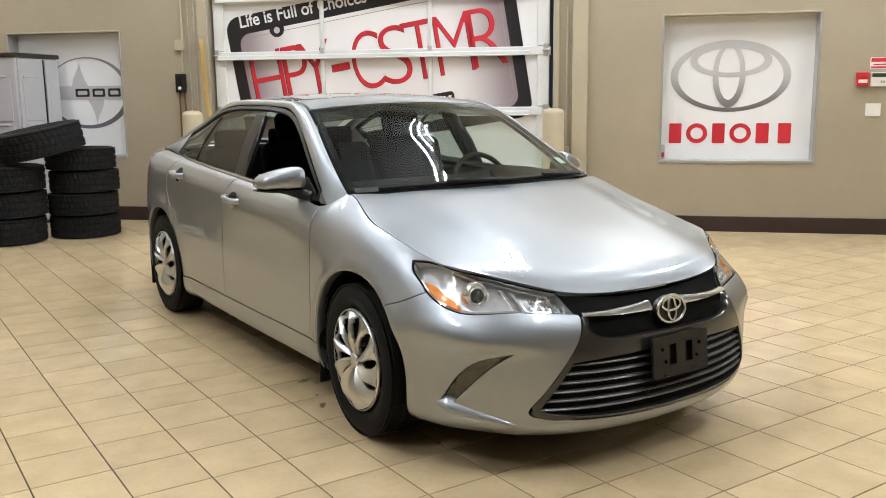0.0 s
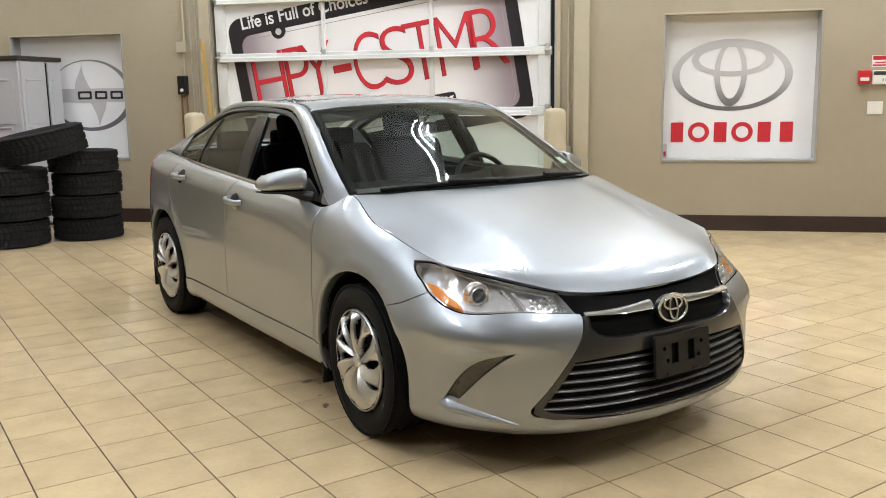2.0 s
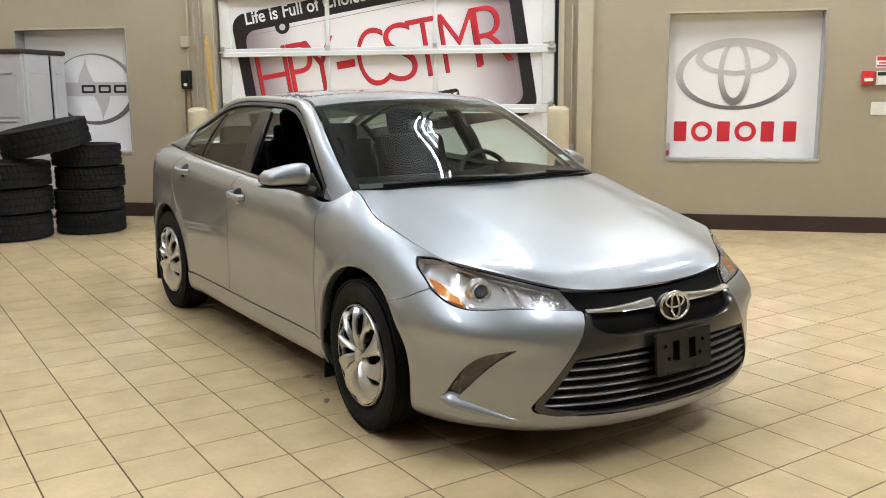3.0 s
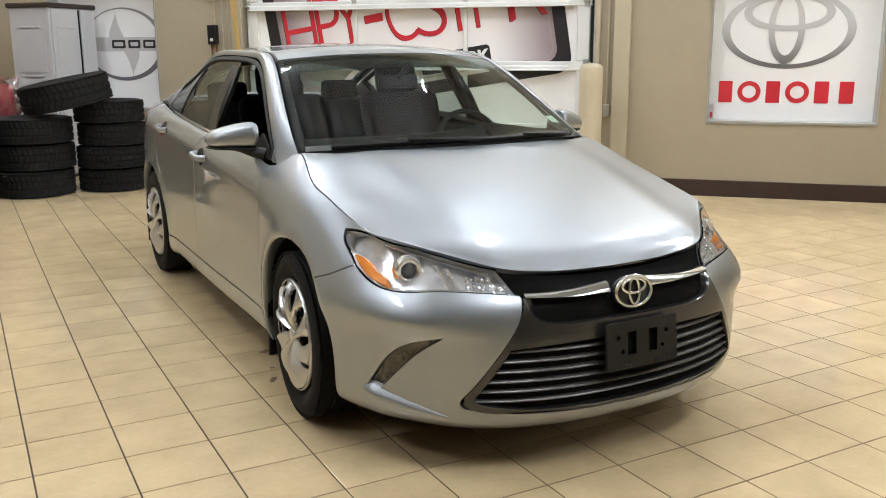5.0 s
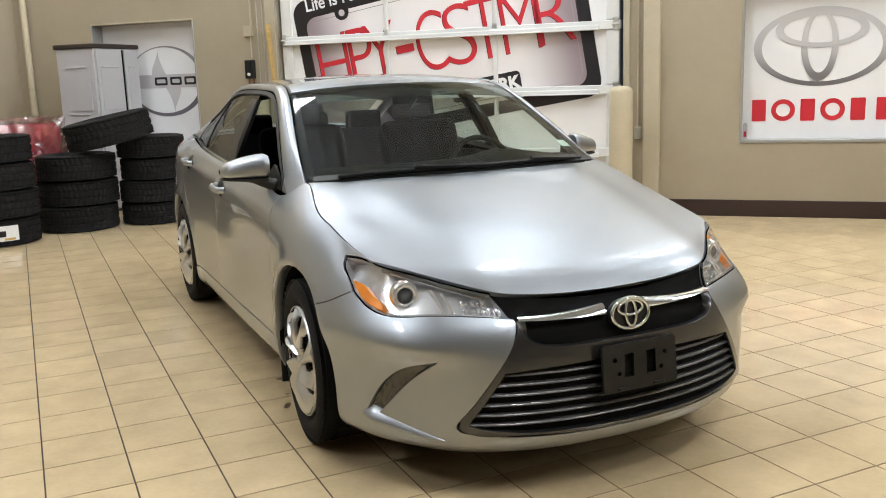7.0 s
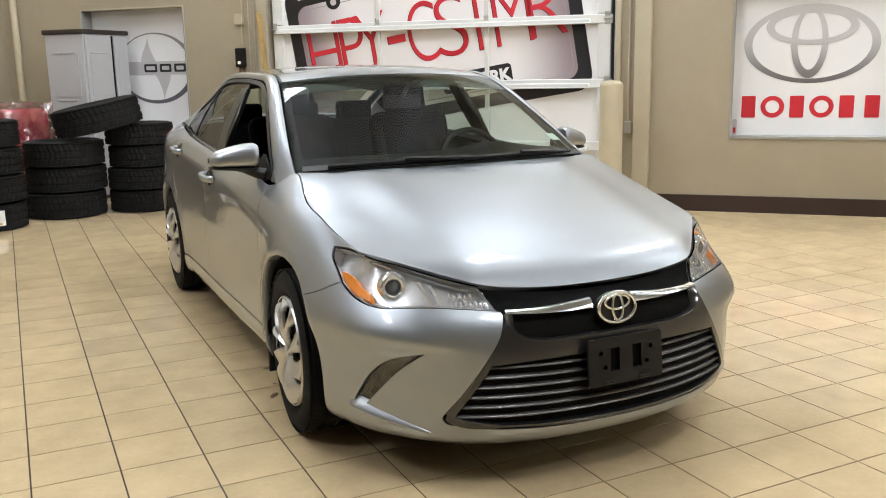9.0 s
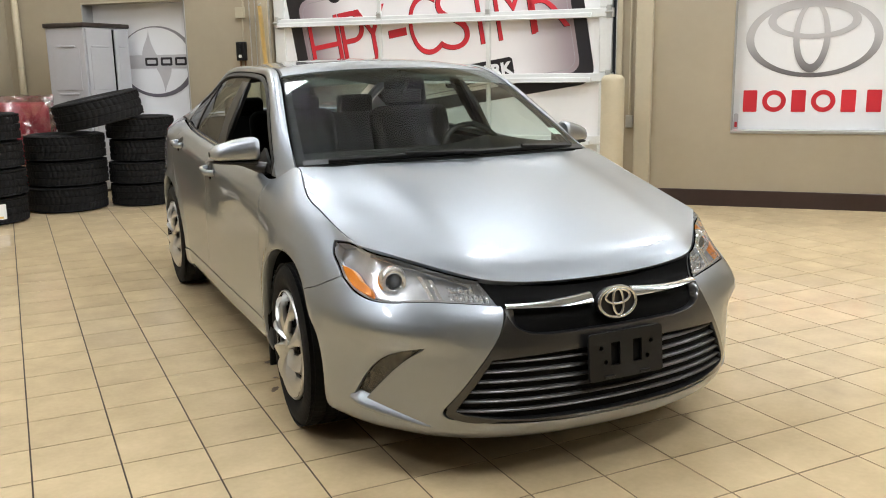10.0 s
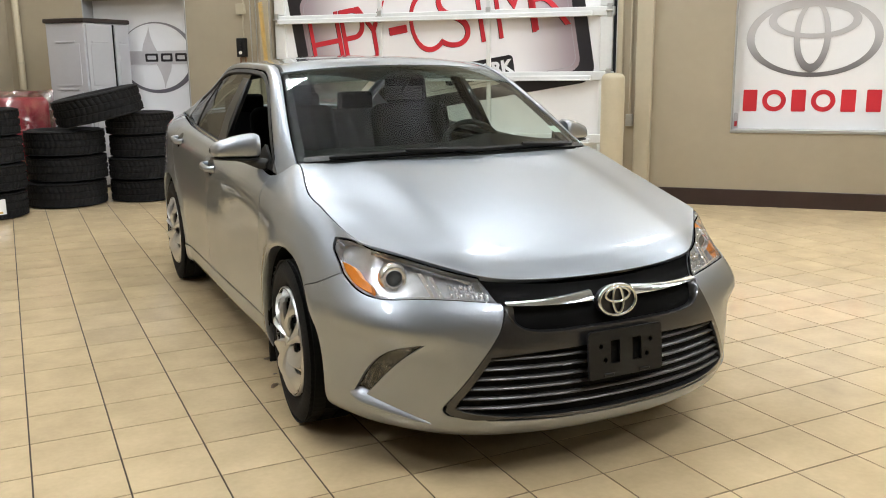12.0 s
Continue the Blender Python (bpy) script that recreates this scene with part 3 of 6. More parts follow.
def panel(name, surf, outline, mat, parent, step, holes=(), offset=0.0, flange=0.012, label="", flip=1.0, eps=(1e-3, 1e-3), lean=0.0, inset=0.0014):
    """A sheet cut out of a surface: outline and holes in the surface's own parameters, with edges turned inwards."""
    from mathutils.geometry import delaunay_2d_cdt
    da, db = step
    sc = np.array([1 / da, 1 / db])
    loops = [np.array(l, float) for l in (outline, *holes)]
    pts, edges = [], []
    for lp in loops:
        b0 = len(pts)
        pts += [Vector((float(p[0] / da), float(p[1] / db))) for p in lp]
        edges += [(b0 + i, b0 + (i + 1) % len(lp)) for i in range(len(lp))]
    polys = [[(float(p[0] / da), float(p[1] / db)) for p in lp] for lp in loops]
    lo, hi = loops[0].min(0) * sc, loops[0].max(0) * sc
    rim = np.concatenate([np.array(p) for p in polys])
    for i in range(int(math.floor(lo[0])), int(math.ceil(hi[0])) + 1):
        for j in range(int(math.floor(lo[1])), int(math.ceil(hi[1])) + 1):
            q = (i + 0.013, j + 0.017)
            if inside(q, polys[0]) and not any(inside(q, h) for h in polys[1:]) and ((rim - q) ** 2).sum(1).min() > 0.12:
                pts.append(Vector(q))
    vs, _, fs, _, _, _ = delaunay_2d_cdt(pts, edges, [], 0, 1e-6)
    tris = []
    for f in fs:
        c = sum((vs[i] for i in f), Vector((0, 0))) / len(f)
        if inside(c, polys[0]) and not any(inside(c, h) for h in polys[1:]):
            tris.append(tuple(f))
    ab = np.array([(v.x * da, v.y * db) for v in vs])
    P = surf(ab[:, 0], ab[:, 1])
    N = normals(surf, ab[:, 0], ab[:, 1], *eps) * flip
    P = P + N * offset
    verts, norms, faces = list(map(tuple, P)), list(map(tuple, N)), []
    for f in tris:
        n = np.cross(P[f[1]] - P[f[0]], P[f[2]] - P[f[0]])
        faces.append(f if n @ N[f[0]] > 0 else tuple(reversed(f)))
    if flange:
        used = {(f[i], f[(i + 1) % 3]) for f in faces for i in range(3)}
        rim_edges = [(a, b) for a, b in used if (b, a) not in used]
        side = {}
        for a, b in rim_edges:
            d = np.cross(P[b] - P[a], N[a])
            d = d / max(np.linalg.norm(d), 1e-9)
            for v in (a, b):
                side[v] = side.get(v, 0) + d
        ring = {}
        for v, d in side.items():
            d = d / max(np.linalg.norm(d), 1e-9)
            r = min(0.0022, flange * 0.3)
            P[v] = P[v] - d * (r + inset)
            verts[v] = tuple(P[v])
            ids = []
            for out_, in_, nn in ((0.0, 0.0, N[v]), (r * 0.7, r * 0.3, N[v] + d), (r, r, d), (r, flange, d)):
                q = P[v] + d * (out_ + lean * in_) - N[v] * in_
                verts.append(tuple(q))
                norms.append(tuple(nn / np.linalg.norm(nn)))
                ids.append(len(verts) - 1)
            ring[v] = ids
        for a, b in rim_edges:
            for i in range(3):
                faces.append((ring[b][i], ring[a][i], ring[a][i + 1], ring[b][i + 1]))
    me = bpy.data.meshes.new(name)
    me.from_pydata(verts, [], faces)
    me.materials.append(mat)
    me.shade_smooth()
    me.normals_split_custom_set_from_vertices(norms)
    ob = new(name, me)
    ob.parent = parent
    if label:
        ob["label"] = label
    return ob


def mirror(poly):
    return [(-a, b) for a, b in reversed(poly)]


# ---- the car: materials ----
def car_paint():
    m = material("silver_metallic_paint", (0.345, 0.374, 0.412), 0.44, metal=0.95, vary=0.02, scale=2.0, coat=1.0, coat_rough=0.012)
    n, l = m.node_tree.nodes, m.node_tree.links
    p = n["Principled BSDF"]
    p.inputs["Coat IOR"].default_value = 1.6
    tc = n.new("ShaderNodeTexCoord")
    fl = n.new("ShaderNodeTexVoronoi")
    fl.inputs["Scale"].default_value = 1800
    l.new(tc.outputs["Object"], fl.inputs["Vector"])
    bp = n.new("ShaderNodeBump")
    bp.inputs["Strength"].default_value = 0.06
    bp.inputs["Distance"].default_value = 0.0005
    l.new(fl.outputs["Distance"], bp.inputs["Height"])
    l.new(bp.outputs["Normal"], p.inputs["Normal"])
    return m


M_PAINT = car_paint()
M_GUN = material("gunmetal_grille_plastic", (0.040, 0.040, 0.042), 0.30, metal=0.6, vary=0.05, scale=6, coat=1.0, coat_rough=0.05)
M_BAR = material("grille_bar_plastic", (0.115, 0.112, 0.110), 0.34, metal=0.6, vary=0.05, scale=6)
M_CHROME = material("chrome", (0.74, 0.775, 0.83), 0.06, metal=1.0, vary=0.01, scale=4)
M_SILVER = material("silver_wheel_lacquer", (0.60, 0.605, 0.61), 0.33, metal=0.9, vary=0.05, scale=8, coat=0.5)
M_PIT = material("matt_black_cavity", (0.0035, 0.0035, 0.0035), 0.8, vary=0.2, scale=9, spec=0.1)
M_TRIMBLACK = material("gloss_black_trim", (0.008, 0.008, 0.009), 0.32, vary=0.1, scale=9)
M_GLASS = glass("green_tinted_glass", (0.74, 0.82, 0.78), 0.0, 1.45)
M_SIDEGLASS = glass("pale_green_glass", (0.90, 0.95, 0.92), 0.0, 1.5)
M_REARGLASS = glass("dark_tinted_glass", (0.50, 0.56, 0.53), 0.0, 1.5)
M_LENS = glass("clear_polycarbonate", (0.95, 0.95, 0.95), 0.0, 1.4)
M_AMBER = material("amber_plastic", (0.95, 0.28, 0.01), 0.4, vary=0.12, scale=40, coat=0.2)
M_TAIL = material("red_lamp_plastic", (0.45, 0.01, 0.015), 0.15, vary=0.1, scale=20, coat=0.8)
M_SEAT = material("dark_seat_cloth", (0.005, 0.005, 0.0055), 0.9, vary=0.2, scale=30, bump=0.2, bump_scale=300, spec=0.06)
M_DASH = material("dark_dash_plastic", (0.005, 0.005, 0.005), 0.8, vary=0.1, scale=30, bump=0.1, bump_scale=300, spec=0.06)
M_LINER = material("grey_headliner", (0.07, 0.068, 0.064), 0.9, vary=0.05, scale=30, spec=0.1)
M_REFLECTOR = material("silvered_reflector", (0.86, 0.89, 0.94), 0.2, metal=0.62, vary=0.08, scale=30, bump=0.5, bump_scale=22)
# strong colour noise and relief imitate the sparkle of facets
M_FOG = material("fog_reflector_painted_sparkle", (0.13, 0.128, 0.125), 0.05, metal=1.0, vary=0.95, scale=60, bump=1.0, bump_scale=60)
M_SEAL = material("black_rubber_seal", (0.006, 0.006, 0.006), 0.55, vary=0.2, scale=20)
M_SHADE = glass("dark_shade_band", (0.22, 0.25, 0.24), 0.0, 1.3)
M_STICKER = material("pale_green_sticker", (0.72, 0.86, 0.78), 0.5, vary=0.1, scale=60)

BELT_DOM = (-SIG_MAX, SIG_MAX, 0.0, 6.0)
HALF = (0.0, SIG_MAX, 0.0, 6.0)
SIDE_W, FRONT_W = (0.05, 1, 1), (1, 0.05, 1)


def on_side(pts):
    """(y, z) places on the body side."""
    return pin(belt, [(0.9, y, z) for y, z in pts], (1.0, SIG_MAX - 0.6, 0.0, 6.0), SIDE_W)


def on_body(pts, w=(1, 1, 1)):
    return pin(belt, pts, HALF, w)


def arc_yz(y0, a0, a1, r=ARCH_R, n=28):
    return [(y0 + r * math.cos(radians(a0 + (a1 - a0) * i / n)), HUB_Z + r * math.sin(radians(a0 + (a1 - a0) * i / n))) for i in range(n + 1)]


def level(s0, s1, k, n=40):
    return [(s0 + (s1 - s0) * i / n, k) for i in range(n + 1)]


def both(make):
    """A sheet for each side of the car."""
    return [make(1), make(-1)]


def side_of(poly, sg):
    return poly if sg > 0 else mirror(poly)


def lamp_top():
    """The upper edge of the headlamp, close under the hood."""
    a, b = (q[0] for q in on_body([(0.460, -0.108, 0.719), (0.770, 0.222, 0.811)]))
    return [(a + (b - a) * i / 30, 5.97) for i in range(31)]


def arch_lip(parent, y0):
    """The rolled edge and the dark liner of a wheel arch, on each side."""
    for sg in (1, -1):
        bm = bmesh.new()
        rows = []
        yz = arc_yz(y0, -22, 202, n=60)
        sk = on_side(yz)
        P = belt(np.array([q[0] for q in sk]), np.array([q[1] for q in sk]))
        for (y, z), p in zip(yz, P):
            d = Vector((0, y - y0, z - HUB_Z)).normalized()
            row = []
            for dx, dr in ((-0.003, 0.004), (-0.004, -0.004), (-0.022, -0.008), (-0.05, -0.004)):
                row.append(bm.verts.new((sg * (p[0] + dx), p[1] + d.y * dr, p[2] + d.z * dr)))
            rows.append(row)
        for a, b in zip(rows, rows[1:]):
            for i in range(3):
                f = (a[i], a[i + 1], b[i + 1], b[i])
                bm.faces.new(f if sg < 0 else tuple(reversed(f)))
        part("arch_lip", bm, M_PAINT, parent, "", 60)
        bm = lathe([(ARCH_R - 0.006, 0.0), (ARCH_R + 0.004, 0.045), (ARCH_R + 0.01, 0.34), (0.02, 0.345)], 40, arc=radians(230))
        bmesh.ops.transform(bm, matrix=Matrix.Translation((sg * 0.885, y0, HUB_Z)) @ Matrix(((0, 0, -sg, 0), (1, 0, 0, 0), (0, 1, 0, 0), (0, 0, 0, 1))) @ pose(0, 0, 0, 0, 0, -25), verts=bm.verts)
        part("wheel_arch_liner", bm, M_PIT, parent, "black wheel arch liner", 40)


def split_islands(ob, parent):
    """Makes each loose piece of a mesh a part of its own."""
    me = ob.data
    near = [[] for _ in me.vertices]
    for e in me.edges:
        a, b = e.vertices
        near[a].append(b)
        near[b].append(a)
    mark = [-1] * len(near)
    count = 0
    for v in range(len(near)):
        if mark[v] < 0:
            stack, mark[v] = [v], count
            while stack:
                for w in near[stack.pop()]:
                    if mark[w] < 0:
                        mark[w] = count
                        stack.append(w)
            count += 1
    for k in range(1, count):
        bm = bmesh.new()
        bm.from_mesh(me)
        bmesh.ops.delete(bm, geom=[v for v in bm.verts if mark[v.index] != k], context="VERTS")
        if bm.faces:
            part("gap_shade_shell", bm, M_PIT, parent, "added black sheet that gives the panel gaps their shade", 60)
    bm = bmesh.new()
    bm.from_mesh(me)
    bmesh.ops.delete(bm, geom=[v for v in bm.verts if mark[v.index] != 0], context="VERTS")
    bm.to_mesh(me)
    bm.free()


def build_body(car):
    # shared lines
    door_f = flow([(1.162, 0.948), (1.150, 0.86), (1.145, 0.73), (1.150, 0.55), (1.156, 0.42), (1.168, 0.318)], 0.03)
    door_m = flow([(2.18, 1.017), (2.235, 0.94), (2.275, 0.85), (2.30, 0.65), (2.315, 0.45), (2.335, 0.318)], 0.03)
    door_r = flow([(3.235, 1.066), (3.295, 1.01), (3.33, 0.93), (3.325, 0.84), (3.27, 0.755), (3.16, 0.685)], 0.03)
    low = 0.318
    gap = 0.0010

    # bumper cover with a wide grille mouth
    seam = on_body(flow([(0.915, 0.425, 0.627), (0.885, 0.33, 0.660), (0.839, 0.236, 0.712)], 0.02))
    lamp_low = on_body(flow([(0.839, 0.236, 0.712), (0.812, 0.16, 0.665), (0.775, 0.095, 0.639), (0.722, 0.035, 0.629), (0.655, -0.03, 0.639), (0.57, -0.09, 0.643), (0.48, -0.14, 0.641), (0.412, -0.170, 0.634)], 0.015))
    mouth = on_body(flow([(0.410, -0.165, 0.630), (0.44, -0.2, 0.555), (0.505, -0.2, 0.455), (0.565, -0.18, 0.365), (0.606, -0.15, 0.306)], 0.015), FRONT_W)
    corner = on_body(flow([(0.606, -0.15, 0.306), (0.617, -0.15, 0.280), (0.602, -0.16, 0.262)], 0.006), FRONT_W)
    chin = on_body(flow([(0.602, -0.16, 0.262), (0.45, -0.24, 0.243), (0.25, -0.28, 0.233), (0.0, -0.29, 0.229)], 0.03), FRONT_W)
    arch_front = [q for q in on_side(arc_yz(AXLE_F, 204, 132.5))]
    s_end = arch_front[0][0]
    half = chain(level(0.0, s_end, 0.0, 40), arch_front, seam, lamp_low, mouth, corner, chin)
    fog_hole = on_body(chain(flow([(0.668, -0.07, 0.508), (0.745, 0.0, 0.475), (0.80, 0.07, 0.405), (0.836, 0.12, 0.296)], 0.012),
                             flow([(0.836, 0.12, 0.296), (0.812, 0.09, 0.292)], 0.012), flow([(0.812, 0.09, 0.292), (0.765, 0.03, 0.382), (0.72, -0.02, 0.452), (0.668, -0.07, 0.508)], 0.012)), FRONT_W)
    left = [q for q in half]
    right = [(-a, b) for a, b in reversed(half)]
    whole = chain(right, left[1:] if abs(left[0][0]) < 1e-6 else left)
    whole = [q for i, q in enumerate(whole) if i == 0 or math.dist(q, whole[i - 1]) > 1e-5]
    panel("bumper", belt, whole, M_PAINT, car, (0.03, 0.22), [fog_hole, mirror(fog_hole)], 0, 0.018, "silver painted bumper cover with a wide mouth")
    # fog lamp inserts
    for sg in (1, -1):
        f = panel("fog_lamp", belt, side_of(fog_hole, sg), M_FOG, car, (0.02, 0.15), (), -0.016, 0.004, "dark chrome running lamp strip with facet sparkle painted in")
        panel("lens", belt, side_of(fog_hole, sg), M_LENS, f, (0.02, 0.15), (), -0.004, 0.0)
        # blade under the lamp: a ridge with an upper face
        line = belt(*np.array(on_body(flow([(0.842, 0.13, 0.287), (0.79, 0.04, 0.268), (0.72, -0.045, 0.246), (0.645, -0.115, 0.224)], 0.012), FRONT_W)).T)
        line = [(sg * p[0], p[1], p[2]) for p in line]
        if sg < 0:
            line = line[::-1]

        def ridge(f):
            f = f if sg > 0 else 1 - f
            w_ = max(0.06, (1 - f) ** 0.55) * min(1.0, 0.35 + 5 * f)
            return [(0.012, 0.040 * w_), (-0.003 * w_, 0.026 * w_), (-0.021 * w_, 0.0), (-0.023 * w_, -0.010 * w_), (-0.010 * w_, -0.022 * w_), (0.012, -0.034 * w_)]

        part("bumper_blade", swept(line, ridge), M_PAINT, car, "silver blade under the fog lamp", 60)

    # front wings
    s_hood = on_body([(0.772, 0.235, 0.812)])[0][0]
    tip_line = on_body(flow([(0.770, 0.222, 0.810), (0.800, 0.300, 0.826), (0.822, 0.368, 0.826)], 0.012))
    outer = on_body(flow([(0.822, 0.368, 0.826), (0.836, 0.345, 0.795), (0.840, 0.290, 0.755), (0.839, 0.236, 0.712)], 0.012))
    arch_over = on_side(arc_yz(AXLE_F, 132.5, -2.5))
    df = on_side(list(reversed([(y - gap, z) for y, z in door_f])))
    edge = [(x, 6.0) for x in np.linspace(df[-1][0], s_hood, 40)]
    wing = chain(arch_over, df, edge, tip_line[1:], outer, list(reversed(seam)))
    wing = [(a, min(b, 5.995)) for a, b in wing]
    for sg in (1, -1):
        panel("wing", belt, side_of(wing, sg), M_PAINT, car, (0.03, 0.22), (), 0, 0.015, "silver painted front wing")

    # doors, sills, rear quarters
    def between(f, r, lo_z, top_k=5.97):
        a = on_side([(y + gap, z) for y, z in f])
        b = on_side([(y - gap, z) for y, z in reversed(r)])
        lo = on_side(flow([(f[-1][0] + gap, lo_z), (r[-1][0] - gap, lo_z)], 0.05))
        hi = [(x, top_k) for x in np.linspace(b[-1][0], a[0][0], 40)]
        a[0], b[-1] = (a[0][0], top_k), (b[-1][0], top_k)
        return chain(a, lo, b, hi)

    front_door = between(door_f, door_m, low)
    arch_r = [q for q in arc_yz(AXLE_R, 132, 192, ARCH_R + 0.018)]
    rear_edge = door_r[:-1] + [(y, z) for y, z in arch_r if z > low]
    rear_edge.append((rear_edge[-1][0] - 0.004, low))
    rear_door = between(door_m, rear_edge, low)
    for sg in (1, -1):
        for nm, poly in (("front_door", front_door), ("rear_door", rear_door)):
            panel(nm, belt, side_of(poly, sg), M_PAINT, car, (0.05, 0.25), (), 0, 0.015, "silver painted car door")
        sill_f, sill_r = on_side(arc_yz(AXLE_F, -3.7, -24, n=4)), on_side(arc_yz(AXLE_R, 204, 183.7, n=4))
        top = on_side(flow([(3.012, 0.3145), (1.065, 0.3145)], 0.05))
        sill = chain([(x, 0.0) for x in np.linspace(sill_f[0][0], sill_r[0][0], 40)], sill_r, top, sill_f)
        panel("sill", belt, side_of(sill, sg), M_PAINT, car, (0.06, 0.2), (), 0, 0.012, "silver painted sill below the doors")
        arch_q = on_side(list(reversed(arc_yz(AXLE_R, -24, 132))))
        q_front = on_side([(y + gap, z) for y, z in reversed(rear_edge) if z > HUB_Z + 0.31])
        s0, s1 = q_front[-1][0], SIG_MAX
        lamp = [(4.80, 4.80), (4.83, 5.3), (5.02, 5.72), (5.60, 5.75), (5.60, 4.4), (4.95, 4.45)]
        quarter = chain(q_front, [(x, 6.0) for x in np.linspace(s0, s1, 60)], [(s1, k) for k in np.linspace(6, 0, 20)],
                        [(x, 0.0) for x in np.linspace(s1, arch_q[-1][0], 40)], list(reversed(arch_q)))
        quarter = [(a, min(b, 5.995)) for a, b in quarter]
        panel("rear_quarter", belt, side_of(quarter, sg), M_PAINT, car, (0.05, 0.25), [side_of(lamp, sg)], 0, 0.012, "silver painted rear quarter panel")
        panel("tail_lamp", belt, side_of(lamp, sg), M_TAIL, car, (0.04, 0.2), (), 0.002, 0.012, "red tail lamp")
    arch_lip(car, AXLE_F)
    arch_lip(car, AXLE_R)

    # added black shell that closes the panel gaps and stands in for their shade
    holes = []
    for y0 in (AXLE_F, AXLE_R):
        c = on_side(arc_yz(y0, 205, -25, ARCH_R + 0.02))
        c = [(c[0][0], 0.25)] + c + [(c[-1][0], 0.25)]
        holes += [c, mirror(c)]
    lamp_in = chain(on_body(flow([(0.418, -0.165, 0.640), (0.437, -0.140, 0.680), (0.460, -0.108, 0.715)], 0.012)),
                    lamp_top(), tip_line, outer, lamp_low)
    lamp_in = [(a, min(b, 5.955)) for a, b in lamp_in]
    holes += [lamp_in, mirror(lamp_in)]
    shell = [(x, 0.12) for x in np.linspace(-SIG_MAX, SIG_MAX, 160)] + [(x, 5.97) for x in np.linspace(SIG_MAX, -SIG_MAX, 160)]
    whole_shell = panel("gap_shade_shell", belt, shell, M_PIT, car, (0.06, 0.3), holes, -0.02, 0.0, "added black sheet that gives the panel gaps their shade")
    split_islands(whole_shell, car)
    # floor pan
    bm = bmesh.new()
    slab([(-0.80, 0.25), (0.80, 0.25), (0.80, 4.25), (-0.80, 4.25)], 0.19, 0.21, bm)
    part("underbody", bm, M_PIT, car, "black underbody")
    return dict(lamp_low=lamp_low, mouth=mouth, outer=outer, tip_line=tip_line, corner=corner, chin=chin)


def build_top(car):
    # hood
    o = [(a, 0.002) for a in np.linspace(-0.9985, 0.9985, 70)] + [(0.9985, s) for s in np.linspace(0.02, 0.985, 50)] + \
        [(a, 0.995) for a in np.linspace(0.995, -0.995, 60)] + [(-0.9985, s) for s in np.linspace(0.985, 0.02, 50)]
    panel("hood", hood, o, M_PAINT, car, (0.05, 0.03), (), 0, 0.02, "silver painted hood with two soft ridges", flip=1.0)

    def strip(t0, t1, a=1.0, n=40):
        return [(x, t0) for x in np.linspace(-a, a, n)] + [(a, t) for t in np.linspace(t0, t1, n)][1:] + \
               [(x, t1) for x in np.linspace(a, -a, n)][1:] + [(-a, t) for t in np.linspace(t1, t0, n)][1:-1]

    panel("windscreen", roof, strip(0.03, 1.97, 0.985), M_GLASS, car, (0.08, 0.12), (), 0.002, 0.004, "green-tinted windscreen with a dark upper edge")
    panel("cowl", roof, strip(-0.02, 0.085, 0.958), M_DARK, car, (0.08, 0.03), (), 0.006, 0.006, "black plastic cowl below the glass")
    # black ceramic border
    inner = [(x * 0.955, 0.03 + (t - 0.03) * 0.95 + 0.04) for x, t in strip(0.03, 1.97, 0.985)]
    panel("windscreen_border", roof, strip(0.02, 1.985, 0.995), M_PIT, car, (0.08, 0.12), [inner], -0.006, 0.0, "black printed glass border")
    band = [(x * 0.95, t) for x, t in strip(1.58, 1.93)]
    panel("shade_band", roof, band, M_SHADE, car, (0.08, 0.12), (), -0.003, 0.0, "dark shade band along the upper edge of the glass")
    panel("roof_panel", roof, strip(2.0, 5.95), M_PAINT, car, (0.07, 0.1), (), 0, 0.015, "silver painted roof")
    panel("rear_window", roof, strip(6.0, 7.75, 0.93), M_REARGLASS, car, (0.08, 0.12), (), -0.002, 0.004, "tinted rear window")
    panel("boot_lid", roof, strip(7.8, 9.0, 1.0), M_PAINT, car, (0.08, 0.12), (), -0.002, 0.015, "silver painted boot lid")
    panel("roof_lining", roof, strip(2.05, 5.9, 0.97), M_LINER, car, (0.1, 0.15), (), -0.035, 0.0, "grey headliner")
    for sg in (1, -1):
        ditch = [(0.974, t) for t in np.linspace(2.02, 5.9, 60)] + [(0.999, t) for t in np.linspace(5.9, 2.02, 60)]
        panel("roof_moulding", roof, side_of(ditch, sg), M_DARK, car, (0.02, 0.1), (), 0.0015, 0.004, "black roof ditch moulding")
        q = [(g, -0.03) for g in np.linspace(0.02, 1, 8)] + [(1.0, t) for t in np.linspace(-0.03, 8.1, 90)][1:] + [(g, 8.1) for g in np.linspace(1, 0.02, 8)][1:] + [(0.02, t) for t in np.linspace(8.1, -0.03, 90)][1:-1]
        panel("roof_pillar", pillar, side_of(q, sg), M_PAINT, car, (0.25, 0.12), (), 0, 0.012, "silver painted roof pillar", eps=(1e-3, 1e-3))
    # side window frames and glass
    def dlo(shrink):
        """Outline of the side glass in (y, h)."""
        y0, y1 = 1.24 + shrink, 3.50 - shrink
        ys = np.linspace(y0, y1, 60)
        lo = [(y, 0.035 + shrink * 0.8) for y in ys]
        hi = []
        for y in reversed(ys):
            h = rail_y(y)[0][1] - belt_y(y)[0][1]
            hi.append((float(y), max(0.06 + shrink, 1 - (0.024 + shrink) / max(h, 0.06))))
        return lo, hi

    lo, hi = dlo(0.0)
    glass_o = chain(lo, hi)
